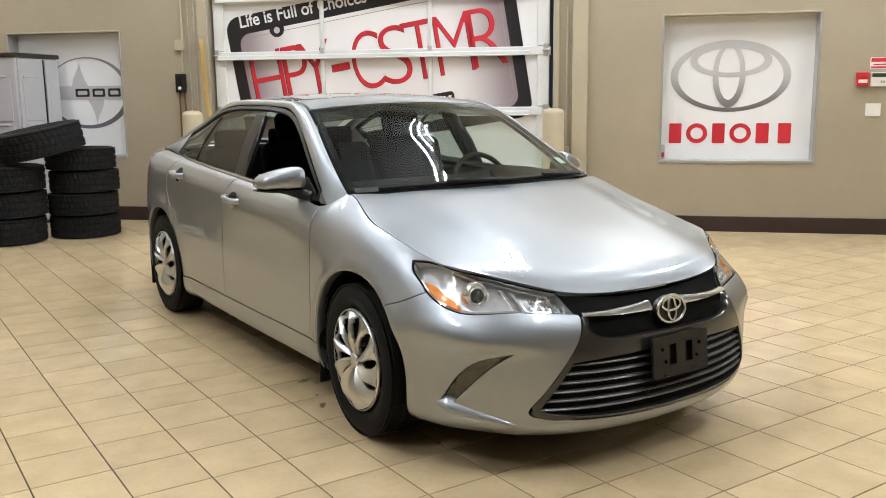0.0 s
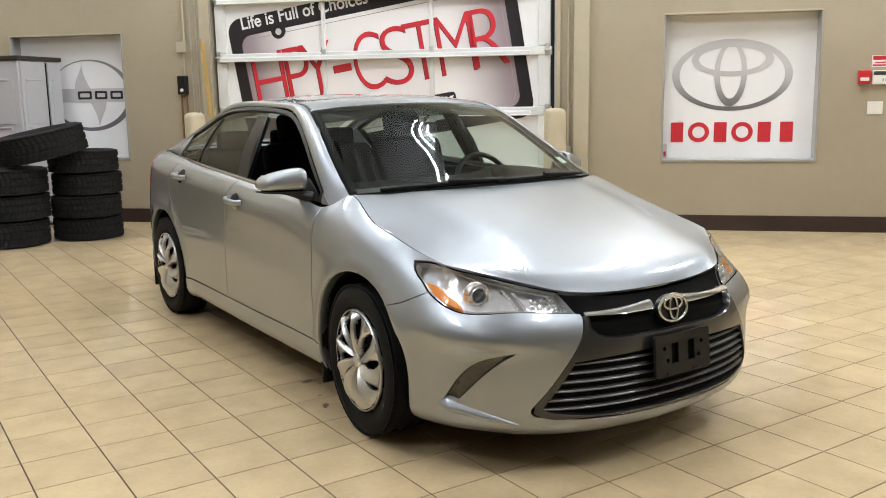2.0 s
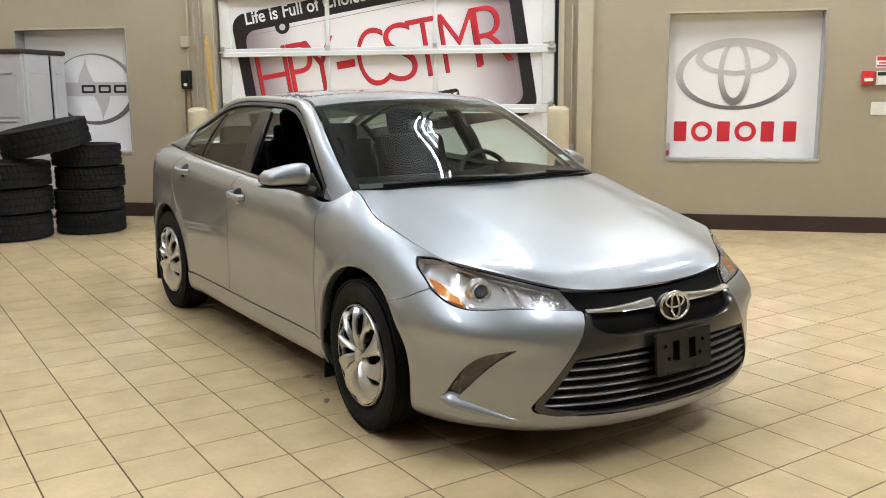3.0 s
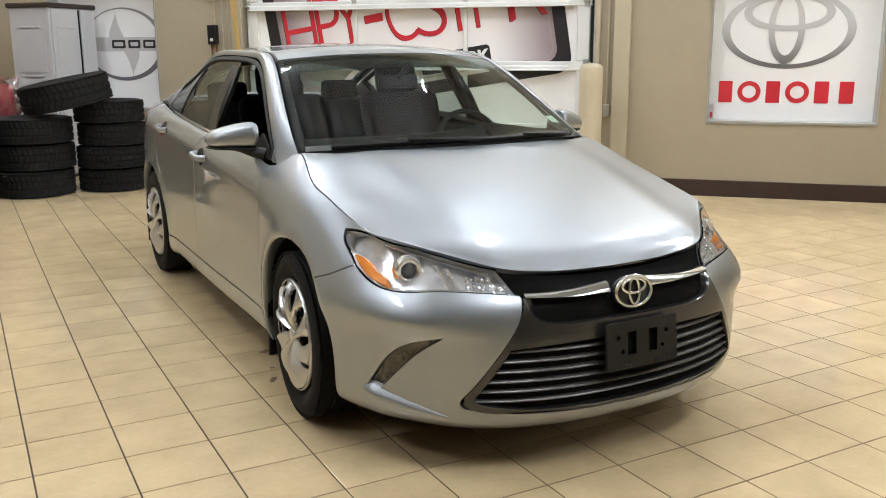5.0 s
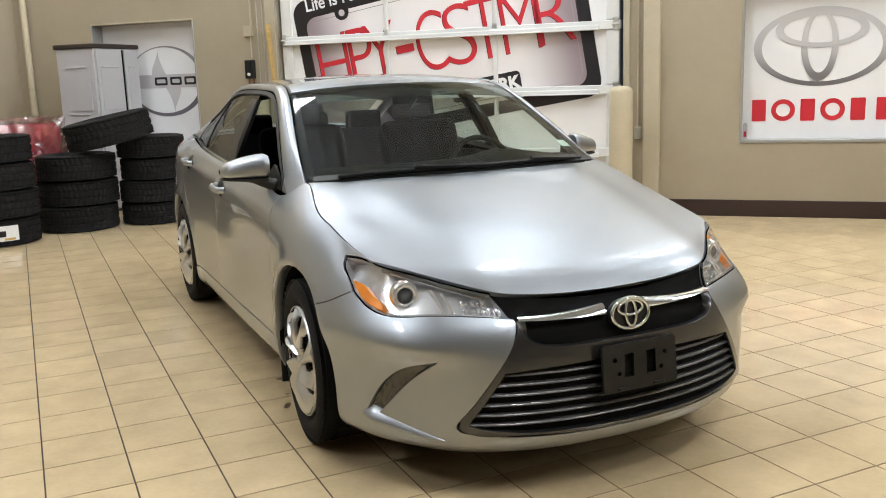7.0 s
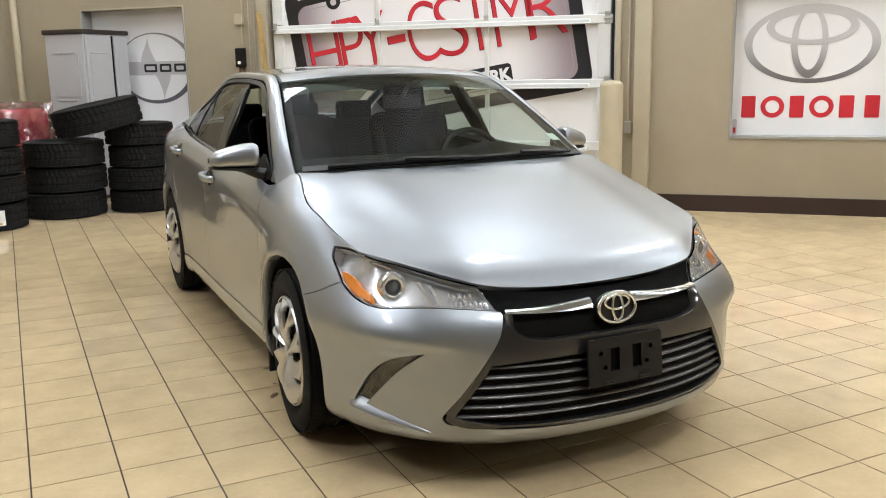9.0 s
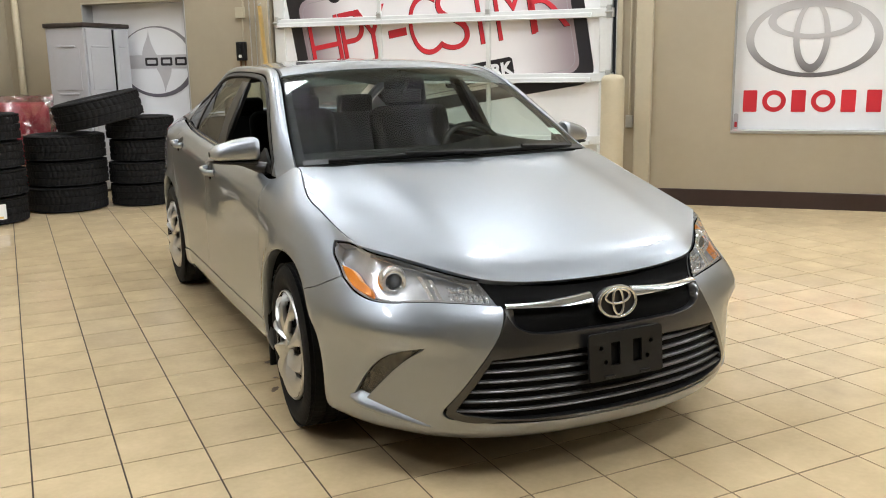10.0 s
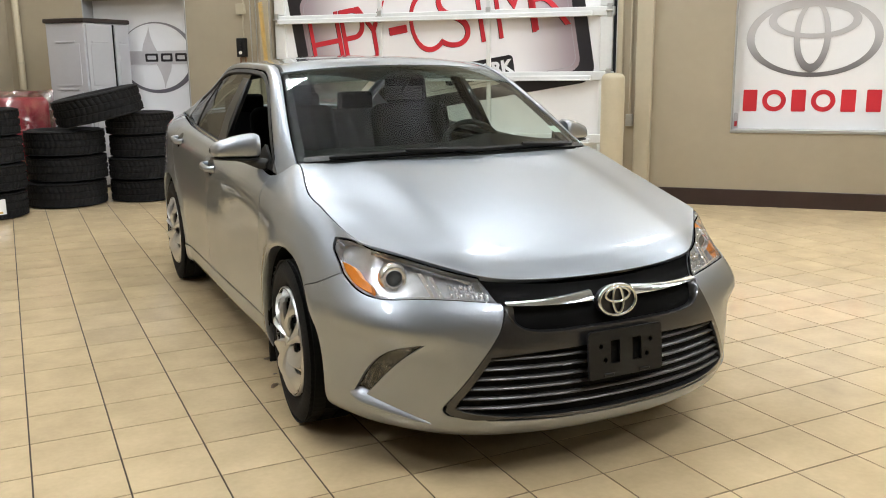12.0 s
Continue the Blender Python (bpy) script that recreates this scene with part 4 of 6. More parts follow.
    lo2, hi2 = dlo(-0.022)
    frame_o = chain(lo2, hi2)
    for sg in (1, -1):
        full = [(y, -0.06) for y in np.linspace(1.14, 4.04, 90)] + [(y, 1.0) for y in np.linspace(4.04, 1.14, 90)]
        panel("window_surround", flank, side_of(full, sg), M_PAINT, car, (0.05, 0.1), [side_of(frame_o, sg)], 0, 0.01, "silver painted pillars round the side windows")
        panel("window_seal", flank, side_of(frame_o, sg), M_SEAL, car, (0.05, 0.1), [side_of(glass_o, sg)], 0.001, 0.02, "black window seal")
        # pillar between the doors and the division of the rear quarter light
        post = [(2.12, 0.03), (2.29, 0.03), (2.345, 0.88), (2.20, 0.88)]
        panel("door_pillar", flank, side_of(post, sg), M_TRIMBLACK, car, (0.03, 0.15), (), -0.002, 0.02, "black pillar between the doors")
        bar = [(3.03, 0.03), (3.055, 0.03), (2.965, 0.86), (2.945, 0.86)]
        panel("quarter_bar", flank, side_of(bar, sg), M_TRIMBLACK, car, (0.03, 0.15), (), -0.003, 0.02, "black division bar")
        cut = [q for q in glass_o]
        front = [q for q in cut if q[0] <= 2.18]
        rear = [q for q in cut if q[0] >= 2.22]
        if sg > 0:
            panel("front_window", flank, side_of(front, sg), M_SIDEGLASS, car, (0.06, 0.12), (), -0.010, 0.004, "tinted front side window")
        panel("rear_side_window", flank, side_of(rear, sg), M_REARGLASS, car, (0.06, 0.12), (), -0.010, 0.004, "tinted rear side window")
        # bright strip along the belt line
        belt_strip = [(y, -0.01) for y in np.linspace(1.20, 3.47, 60)] + [(y, 0.030) for y in np.linspace(3.47, 1.20, 60)]
        panel("belt_moulding", flank, side_of(belt_strip, sg), M_CHROME, car, (0.05, 0.02), (), 0.004, 0.008, "thin bright belt moulding")
        tri = [(1.20, 0.02), (1.40, 0.02), (1.42, 0.30), (1.385, 0.62)]
        panel("mirror_sail", flank, side_of(tri, sg), M_DARK, car, (0.03, 0.12), (), 0.003, 0.015, "black triangle at the mirror foot")


def tyre_mesh(r, w, rim, blocks=64, deep=0.008, nick=0.007):
    """A tyre round the x axis, with shoulders, grooves and cut tread blocks."""
    bm = bmesh.new()
    h = w / 2
    prof = [(rim, -h * 0.72), (rim + 0.012, -h * 0.80), (rim + 0.45 * (r - rim), -h), (r - 0.045, -h * 0.985), (r - 0.018, -h * 0.90), (r - 0.005, -h * 0.78)]
    g = []
    for c in (-0.5, -0.17, 0.17, 0.5):
        g += [(r, (c - 0.055) * w * 0.8), (r - deep, (c - 0.045) * w * 0.8), (r - deep, (c + 0.045) * w * 0.8), (r, (c + 0.055) * w * 0.8)]
    prof += g + [(a, -b) for a, b in reversed(prof)]
    n = blocks * 3
    rows = []
    for k in range(n):
        a = math.tau * k / n
        row = []
        for rr, x in prof:
            cut = 0.0
            if rr > r - 0.019 and k % 3 == 0:
                cut = nick
            aa = a + 0.9 * abs(x) / h * (math.tau / blocks)
            row.append(bm.verts.new((x, (rr - cut) * math.cos(aa), (rr - cut) * math.sin(aa))))
        rows.append(row)
    for k in range(n):
        a, b = rows[k], rows[(k + 1) % n]
        for i in range(len(prof) - 1):
            bm.faces.new((a[i], a[i + 1], b[i + 1], b[i]))
    bmesh.ops.recalc_face_normals(bm, faces=bm.faces)
    return bm


@functools.lru_cache(None)
def cover_blade():
    """A tenth of the wheel cover: a twisted blade that widens into the outer band, with half a slot on each side."""
    bm = bmesh.new()
    n, cols = 26, 20
    grid = []
    for i in range(n + 1):
        f = i / n
        r = 0.018 + 0.197 * f
        peak = 0.36 - 0.12 * f
        rise = 0.008 + 0.030 * math.sin(math.pi * min(1.0, f * 0.92)) ** 0.7 + 0.004 * f
        row = []
        for c in range(cols + 1):
            s_ = c / cols
            t = s_ / peak if s_ < peak else (1 - s_) / (1 - peak)
            h = 0.082 + 0.010 * math.sin(math.pi * f * 0.9) + rise * t - 0.004 * f
            ang = (s_ + 0.40 * f * f) * math.tau / 10
            row.append(bm.verts.new((h, r * math.cos(ang), r * math.sin(ang))))
        grid.append(row)
    for i in range(n):
        f = (i + 0.5) / n
        for c in range(cols):
            s_ = (c + 0.5) / cols
            d = min(s_, 1 - s_)
            q = (f - 0.54) / 0.36
            wide = 0.20 * math.sqrt(max(0.0, 1 - q * q)) * (1.0 + 0.30 * q)
            if d < wide:
                continue
            bm.faces.new((grid[i][c], grid[i + 1][c], grid[i + 1][c + 1], grid[i][c + 1]))
    bmesh.ops.delete(bm, geom=[v for v in bm.verts if not v.link_faces], context="VERTS")
    edge = [e for e in bm.edges if len(e.link_faces) == 1]
    r_ = bmesh.ops.extrude_edge_only(bm, edges=edge)
    for v in r_["geom"]:
        if isinstance(v, bmesh.types.BMVert):
            v.co.x -= 0.012
    bmesh.ops.recalc_face_normals(bm, faces=bm.faces)
    for p in bm.faces:
        p.smooth = True
    for e in bm.edges:
        if len(e.link_faces) == 2 and e.calc_face_angle(0) > radians(16):
            e.smooth = False
    me = bpy.data.meshes.new("spoke")
    bm.to_mesh(me)
    bm.free()
    me.materials.append(M_SILVER)
    return me


def wheel(car, x, y):
    sg = 1 if x > 0 else -1
    root = new("wheel")
    root.parent = car
    root.matrix_basis = Matrix.Translation((x, y, HUB_Z)) @ pose(0, 0, 0, 0, 0, (0 if sg > 0 else 180) + (-3 if y < 2 else 0))
    tyre = part("tyre", tyre_mesh(TYRE_R, 0.205, 0.219, 72, 0.006, 0.002), M_RUBBER, root, "black rubber tyre", 40)
    turn = Matrix(((0, 0, 1, 0), (1, 0, 0, 0), (0, 1, 0, 0), (0, 0, 0, 1)))
    # rim barrel and dark back, then the cover with its blades
    bm = lathe([(0.223, 0.092), (0.216, 0.098), (0.211, 0.090), (0.207, 0.055), (0.0, 0.045)], 60, m=turn)
    part("rim", bm, M_PIT, root, "dark steel rim behind the cover", 40)
    bm = lathe([(0.225, 0.086), (0.224, 0.096), (0.220, 0.099), (0.214, 0.095), (0.210, 0.086), (0.209, 0.075)], 72, m=turn)
    part("rim_lip", bm, M_SILVER, root, "silver outer ring of the wheel cover", 50)
    for k in range(10):
        o = new("spoke", cover_blade())
        o.parent = root
        o.matrix_basis = Matrix.Rotation(math.tau * k / 10, 4, "X")
    bm = lathe([(0.0, 0.110), (0.022, 0.109), (0.030, 0.104), (0.034, 0.096)], 30, m=turn)
    part("hub_cap", bm, M_SILVER, root, "silver round hub cap", 50)
    for k in range(5):
        a = math.tau * k / 5 + 0.32
        bm = tube([(0.05, 0.062 * math.cos(a), 0.062 * math.sin(a)), (0.082, 0.062 * math.cos(a), 0.062 * math.sin(a))], 0.010, 8)
        part("wheel_nut", bm, M_GALV, root)
    return root


def front_y(x, z):
    (a, b), = pin(belt, [(abs(x), -0.25, z)], HALF, FRONT_W)
    return float(belt(a, b)[0][1])


def swept(line, section, bm=None):
    """Sweeps a closed section (out, up) along a line across the nose; out points to the front."""
    bm = bm or bmesh.new()
    rows = []
    P = [Vector(p) for p in line]
    for i, p in enumerate(P):
        d = (P[min(i + 1, len(P) - 1)] - P[max(0, i - 1)])
        d.z = 0
        d.normalize()
        out = Vector((d.y, -d.x, 0))
        sec = section(i / (len(P) - 1)) if callable(section) else section
        rows.append([bm.verts.new(p + out * o + Vector((0, 0, u))) for o, u in sec])
    m = len(rows[0])
    for a, b in zip(rows, rows[1:]):
        for i in range(m):
            bm.faces.new((a[i], b[i], b[(i + 1) % m], a[(i + 1) % m]))
    bm.faces.new(rows[0])
    bm.faces.new(list(reversed(rows[-1])))
    bmesh.ops.recalc_face_normals(bm, faces=bm.faces)
    return bm


def mouth_x(z):
    """Half width of the grille mouth at a height."""
    return float(np.interp(z, [0.23, 0.262, 0.28, 0.306, 0.365, 0.455, 0.555, 0.628], [0.3, 0.602, 0.617, 0.606, 0.565, 0.505, 0.44, 0.402]))


def build_front(car, lines):
    g = new("grille")
    g.parent = car
    g["label"] = "gunmetal grille with six bars and a chrome wing"
    # black back plate
    o = on_body([(mouth_x(z) + 0.01, -0.2, z) for z in np.linspace(0.64, 0.25, 20)], FRONT_W)
    low = on_body([(x, -0.2, 0.235) for x in np.linspace(0.55, 0.0, 12)], FRONT_W)
    up = [(s, 5.96) for s in np.linspace(0.0, o[0][0], 10)]
    half = chain(up, o, low)
    whole = chain([(-a, b) for a, b in reversed(half)], half)
    panel("back_plate", belt, whole, M_PIT, g, (0.05, 0.3), (), -0.085, 0.0, "black mesh behind the bars")
    # gunmetal surround: wide band across and narrow sides
    zs = np.linspace(0.628, 0.300, 26)
    outer = on_body([(mouth_x(z) + 0.0030, -0.2, z) for z in zs], FRONT_W)
    base_o = on_body(flow([(0.607, -0.15, 0.298), (0.610, -0.15, 0.276), (0.592, -0.16, 0.2615), (0.45, -0.24, 0.2465), (0.25, -0.28, 0.2365), (0.0, -0.29, 0.2325)], 0.02), FRONT_W)
    inner_low = on_body(flow([(0.0, -0.29, 0.247), (0.25, -0.28, 0.251), (0.45, -0.24, 0.262), (0.555, -0.18, 0.280)], 0.02), FRONT_W)
    inner_side = on_body([(mouth_x(z) - 0.032 + 0.006 * (z - 0.29) / 0.17, -0.2, z) for z in np.linspace(0.290, 0.462, 14)], FRONT_W)
    band_low = on_body(flow([(mouth_x(0.462) - 0.027, -0.2, 0.468), (0.30, -0.26, 0.478), (0.0, -0.29, 0.482)], 0.03), FRONT_W)
    band_top = on_body(flow([(0.0, -0.28, 0.540), (0.20, -0.27, 0.540), (0.32, -0.24, 0.545), (0.378, -0.21, 0.566), (0.402, -0.19, 0.600), (0.407, -0.17, 0.628)], 0.012), FRONT_W)
    hole_r = chain(inner_low, inner_side, band_low)
    hole = chain(hole_r, [(-a, b) for a, b in reversed(hole_r)])
    out_r = chain(band_top, outer, base_o)
    out = chain(out_r, [(-a, b) for a, b in reversed(out_r)])
    panel("grille_surround", belt, out, M_GUN, g, (0.03, 0.2), [hole], 0.003, 0.045, "satin gunmetal grille surround")
    # rolled upper lip of the band
    line = belt(np.array([q[0] for q in band_top]), np.array([q[1] for q in band_top]))
    full = [(-p[0], p[1], p[2]) for p in reversed(line[1:])] + [tuple(p) for p in line]
    sec = [(0.006, -0.004), (0.004, 0.004), (-0.008, 0.008), (-0.03, 0.002), (-0.03, -0.012)]
    part("surround_lip", swept(full, sec), M_GUN, g, "", 50)
    # bars
    for i in range(6):
        z = 0.462 - 0.0345 * i
        w = mouth_x(z) - 0.024
        xs = np.linspace(-w, w, 41)
        drop = 0.012
        line = [(x, front_y(x, z - drop * (1 - (x / w) ** 2) * 0.3) + 0.012, z - drop * (1 - (x / w) ** 2) * 0.3) for x in xs]

        def section(f):
            e = min(1.0, 8 * min(f, 1 - f) + 0.25)
            t = 0.0075 * (0.6 + 0.4 * e)
            return [(0.007, -0.003), (0.005, 0.001), (-0.004, 0.85 * t), (-0.055, 0.001), (-0.055, -0.006), (-0.006, -t), (0.004, -0.006)]

        part("bar", swept(line, section), M_BAR, g, "", 40)
    # chrome wing from lamp to lamp, and the badge
    for sg in (1, -1):
        xs = np.linspace(0.085, 0.402, 24)
        line = []
        for x in (xs if sg > 0 else xs[::-1]):
            f = (x - 0.085) / 0.34
            z = 0.636 + 0.004 * f - 0.004 * math.sin(math.pi * f)
            line.append((sg * x, front_y(x, z) - 0.004, z))

        def section(f):
            g_ = f if sg > 0 else 1 - f
            t = 0.015 * (1 - g_) ** 1.6 + 0.0070
            return [(0.016, -0.40 * t), (0.014, -0.15 * t), (-0.002, 0.85 * t), (-0.010, t), (-0.02, t), (-0.02, -t), (-0.002, -t), (0.012, -0.62 * t)]

        part("chrome_wing", swept(line, section), M_CHROME, g, "chrome bar", 40)
    y0 = front_y(0, 0.622) - 0.022
    badge = new("badge")
    badge.parent = g
    badge["label"] = "oval chrome ring badge on black"
    badge.matrix_basis = Matrix.Translation((0, y0, 0.622)) @ pose(0, 0, 0, 90 - 8, 0, 0)

    def ring(cx, cy, rx, ry, t, z0=0.0):
        pts = [(cx + rx * math.cos(a), cy + ry * math.sin(a), z0) for a in np.linspace(0, math.tau, 49)]
        return tube(pts, t, 10, cap=False)

    part("badge_ring", ring(0, 0, 0.077, 0.053, 0.0068), M_CHROME, badge, "", 60)
    part("badge_ring", ring(0, 0.019, 0.050, 0.0245, 0.0055, 0.002), M_CHROME, badge, "", 60)
    part("badge_ring", ring(0, 0.001, 0.0215, 0.046, 0.0055, 0.003), M_CHROME, badge, "", 60)
    bm = slab(ellipse(0, 0, 0.077, 0.053), -0.03, -0.004)
    part("badge_back", bm, M_TRIMBLACK, badge, "gloss black badge back")

    # plate bracket
    b = new("plate_bracket")
    b.parent = car
    b["label"] = "empty black plastic number plate bracket"
    b.matrix_basis = Matrix.Translation((0, -0.318, 0.452)) @ pose(0, 0, 0, 90 - 5, 0, 0)
    slots = [[(x - 0.019, -0.035), (x + 0.019, -0.035), (x + 0.019, 0.045), (x - 0.019, 0.045)] for x in (-0.046, 0.046)]
    dots = [ellipse(x, y, 0.0085, 0.0085, 12) for x, y in ((-0.105, 0.03), (-0.088, -0.02), (0.105, 0.03), (0.088, -0.02))]
    part("bracket_plate", slab(rounded(-0.154, -0.083, 0.154, 0.083, 0.012), -0.006, 0.006, holes=slots + dots), M_DARK, b, "black plastic plate")
    part("bracket_back", slab(rounded(-0.12, -0.06, 0.12, 0.06, 0.01), -0.04, -0.012), M_PIT, b)
    for x in (-0.075, 0.075):
        part("clip", box((x - 0.022, -0.079, 0.006), (x + 0.022, -0.066, 0.010), 0.002, 1), M_DARK, b)


def build_lamps(car, lines):
    lens_half = chain(on_body(flow([(0.418, -0.165, 0.640), (0.437, -0.140, 0.680), (0.460, -0.108, 0.715)], 0.012)),
                      lamp_top(),
                      lines["tip_line"], lines["outer"], lines["lamp_low"])
    sc = lambda poly, f: [(sum(p[0] for p in poly) / len(poly) * (1 - f) + p[0] * f, sum(p[1] for p in poly) / len(poly) * (1 - f) + p[1] * f) for p in poly]
    for sg in (1, -1):
        lamp = new("headlamp")
        lamp.parent = car
        lamp["label"] = "clear headlamp with projector and amber side marker"
        o = [(a, min(b, 5.98)) for a, b in sc(lens_half, 0.992)]
        ln = panel("lens", belt, side_of(o, sg), M_LENS, lamp, (0.025, 0.15), (), -0.002, 0.006, "clear lens")
        panel("lens_rim", belt, side_of(o, sg), M_CHROME, lamp, (0.025, 0.15), [side_of(sc(o, 0.986), sg)], -0.007, 0.010, "bright rim")
        panel("reflector", belt, side_of(sc(o, 0.99), sg), M_REFLECTOR, lamp, (0.02, 0.12), (), -0.058, 0.0, "silvered reflector bowl")
        wall_o = sc(o, 0.99)
        A = np.array(wall_o)
        P, N = belt(A[:, 0], A[:, 1]), normals(belt, A[:, 0], A[:, 1], 1e-3, 1e-3)
        P[:, 0] *= sg
        N[:, 0] *= sg
        bm = bmesh.new()
        r1, r2 = [bm.verts.new(tuple(p - n * 0.008)) for p, n in zip(P, N)], [bm.verts.new(tuple(p - n * 0.059)) for p, n in zip(P, N)]
        for i in range(len(r1)):
            j = (i + 1) % len(r1)
            bm.faces.new((r1[i], r1[j], r2[j], r2[i]))
        part("lamp_wall", bm, M_REFLECTOR, lamp, "", 60)
        # dark upper brow, amber marker, projector and reflector facets
        brow = on_body(chain(flow([(0.48, -0.085, 0.708), (0.60, 0.045, 0.744), (0.74, 0.20, 0.787)], 0.02), flow([(0.74, 0.20, 0.772), (0.60, 0.045, 0.731), (0.49, -0.085, 0.696)], 0.02)))
        panel("brow", belt, side_of(brow, sg), M_CHROME, lamp, (0.02, 0.1), (), -0.03, 0.02, "bright brow strip")
        amber = on_body(chain(flow([(0.833, 0.275, 0.752), (0.831, 0.225, 0.715), (0.805, 0.155, 0.672), (0.768, 0.100, 0.650)], 0.01),
                              flow([(0.768, 0.100, 0.650), (0.766, 0.108, 0.664), (0.788, 0.165, 0.702)], 0.01),
                              flow([(0.788, 0.165, 0.702), (0.812, 0.225, 0.742), (0.833, 0.275, 0.752)], 0.01)))
        panel("amber_marker", belt, side_of(amber, sg), M_AMBER, lamp, (0.015, 0.1), (), -0.010, 0.03, "amber side marker")
        aim = Vector((0.22, -0.96, 0.04)).normalized()
        m = Matrix.Translation((sg * 0.690, 0.098, 0.700)) @ Vector((sg * aim.x, aim.y, aim.z)).to_track_quat("Z", "Y").to_matrix().to_4x4()
        part("projector_ring", lathe([(0.027, 0.004), (0.029, 0.012), (0.033, 0.014), (0.038, 0.005), (0.043, 0.010), (0.049, 0.005), (0.054, -0.02)], 36, m=m), M_FACET, lamp, "bright projector ring", 60)
        part("projector", lathe([(0.0, 0.010), (0.010, 0.009), (0.020, 0.005), (0.028, -0.004)], 30, m=m), M_BULB, lamp, "dark glass projector lens", 60)
        # bright wave along the lower edge, and two upright ribs that part the chambers
        wave = on_body(chain(flow([(0.765, 0.090, 0.657), (0.715, 0.030, 0.652), (0.645, -0.035, 0.661), (0.55, -0.098, 0.661), (0.45, -0.150, 0.655)], 0.015),
                             flow([(0.45, -0.150, 0.645), (0.55, -0.098, 0.648), (0.645, -0.035, 0.646), (0.715, 0.030, 0.638), (0.765, 0.090, 0.645)], 0.015)))
        panel("lower_trim", belt, side_of(wave, sg), M_FACET, lamp, (0.02, 0.1), (), -0.014, 0.03, "bright lower trim")
        for x0, zt in ((0.612, 0.742), (0.585, 0.734)):
            rib = on_body([(x0 + 0.006, -0.04, 0.655), (x0 - 0.006, -0.05, 0.655), (x0 + 0.010, -0.03, zt), (x0 + 0.022, -0.02, zt)], FRONT_W)
            panel("reflector_rib", belt, side_of(rib, sg), M_FACET, lamp, (0.02, 0.1), (), -0.028, 0.02)
        # pillow facets of the inner reflector
        for j in range(3):
            for i in range(8):
                x0 = 0.562 - 0.0165 * i
                x1 = x0 - 0.0150
                z0 = 0.648 + 0.0225 * j - 0.0012 * i
                z1 = z0 + 0.0205
                if z1 > 0.736 - 0.006 * i:
                    continue
                q = on_body([(x0, -0.06, z0), (x1, -0.1, z0), (x1, -0.1, z1), (x0, -0.06, z1)], FRONT_W)
                bm = bmesh.new()
                net = []
                for u in np.linspace(-1, 1, 6):
                    row = []
                    for w in np.linspace(-1, 1, 6):
                        fu, fw = (u + 1) / 2, (w + 1) / 2
                        sk = [(q[0][c] * (1 - fu) + q[1][c] * fu) * (1 - fw) + (q[3][c] * (1 - fu) + q[2][c] * fu) * fw for c in (0, 1)]
                        p, nn = belt(sk[0], min(sk[1], 5.99))[0], normals(belt, np.array([sk[0]]), np.array([min(sk[1], 5.95)]), 1e-3, 1e-3)[0]
                        p = p - nn * (0.036 + 0.012 * ((i + j) % 2) - 0.013 * (1 - u * u) * (1 - w * w))
                        row.append(bm.verts.new((sg * p[0], p[1], p[2])))
                    net.append(row)
                for g1, g2 in zip(net, net[1:]):
                    for k in range(5):
                        bm.faces.new((g1[k], g2[k], g2[k + 1], g1[k + 1]))
                bmesh.ops.recalc_face_normals(bm, faces=bm.faces)
                part("facet", bm, M_FACET, lamp, "", 60)


M_FACET = material("silvered_facets", (0.92, 0.93, 0.95), 0.07, metal=0.85, vary=0.03, scale=30)
M_BULB = material("projector_glass", (0.10, 0.11, 0.12), 0.05, metal=0.3, vary=0.2, scale=30, coat=1.0)


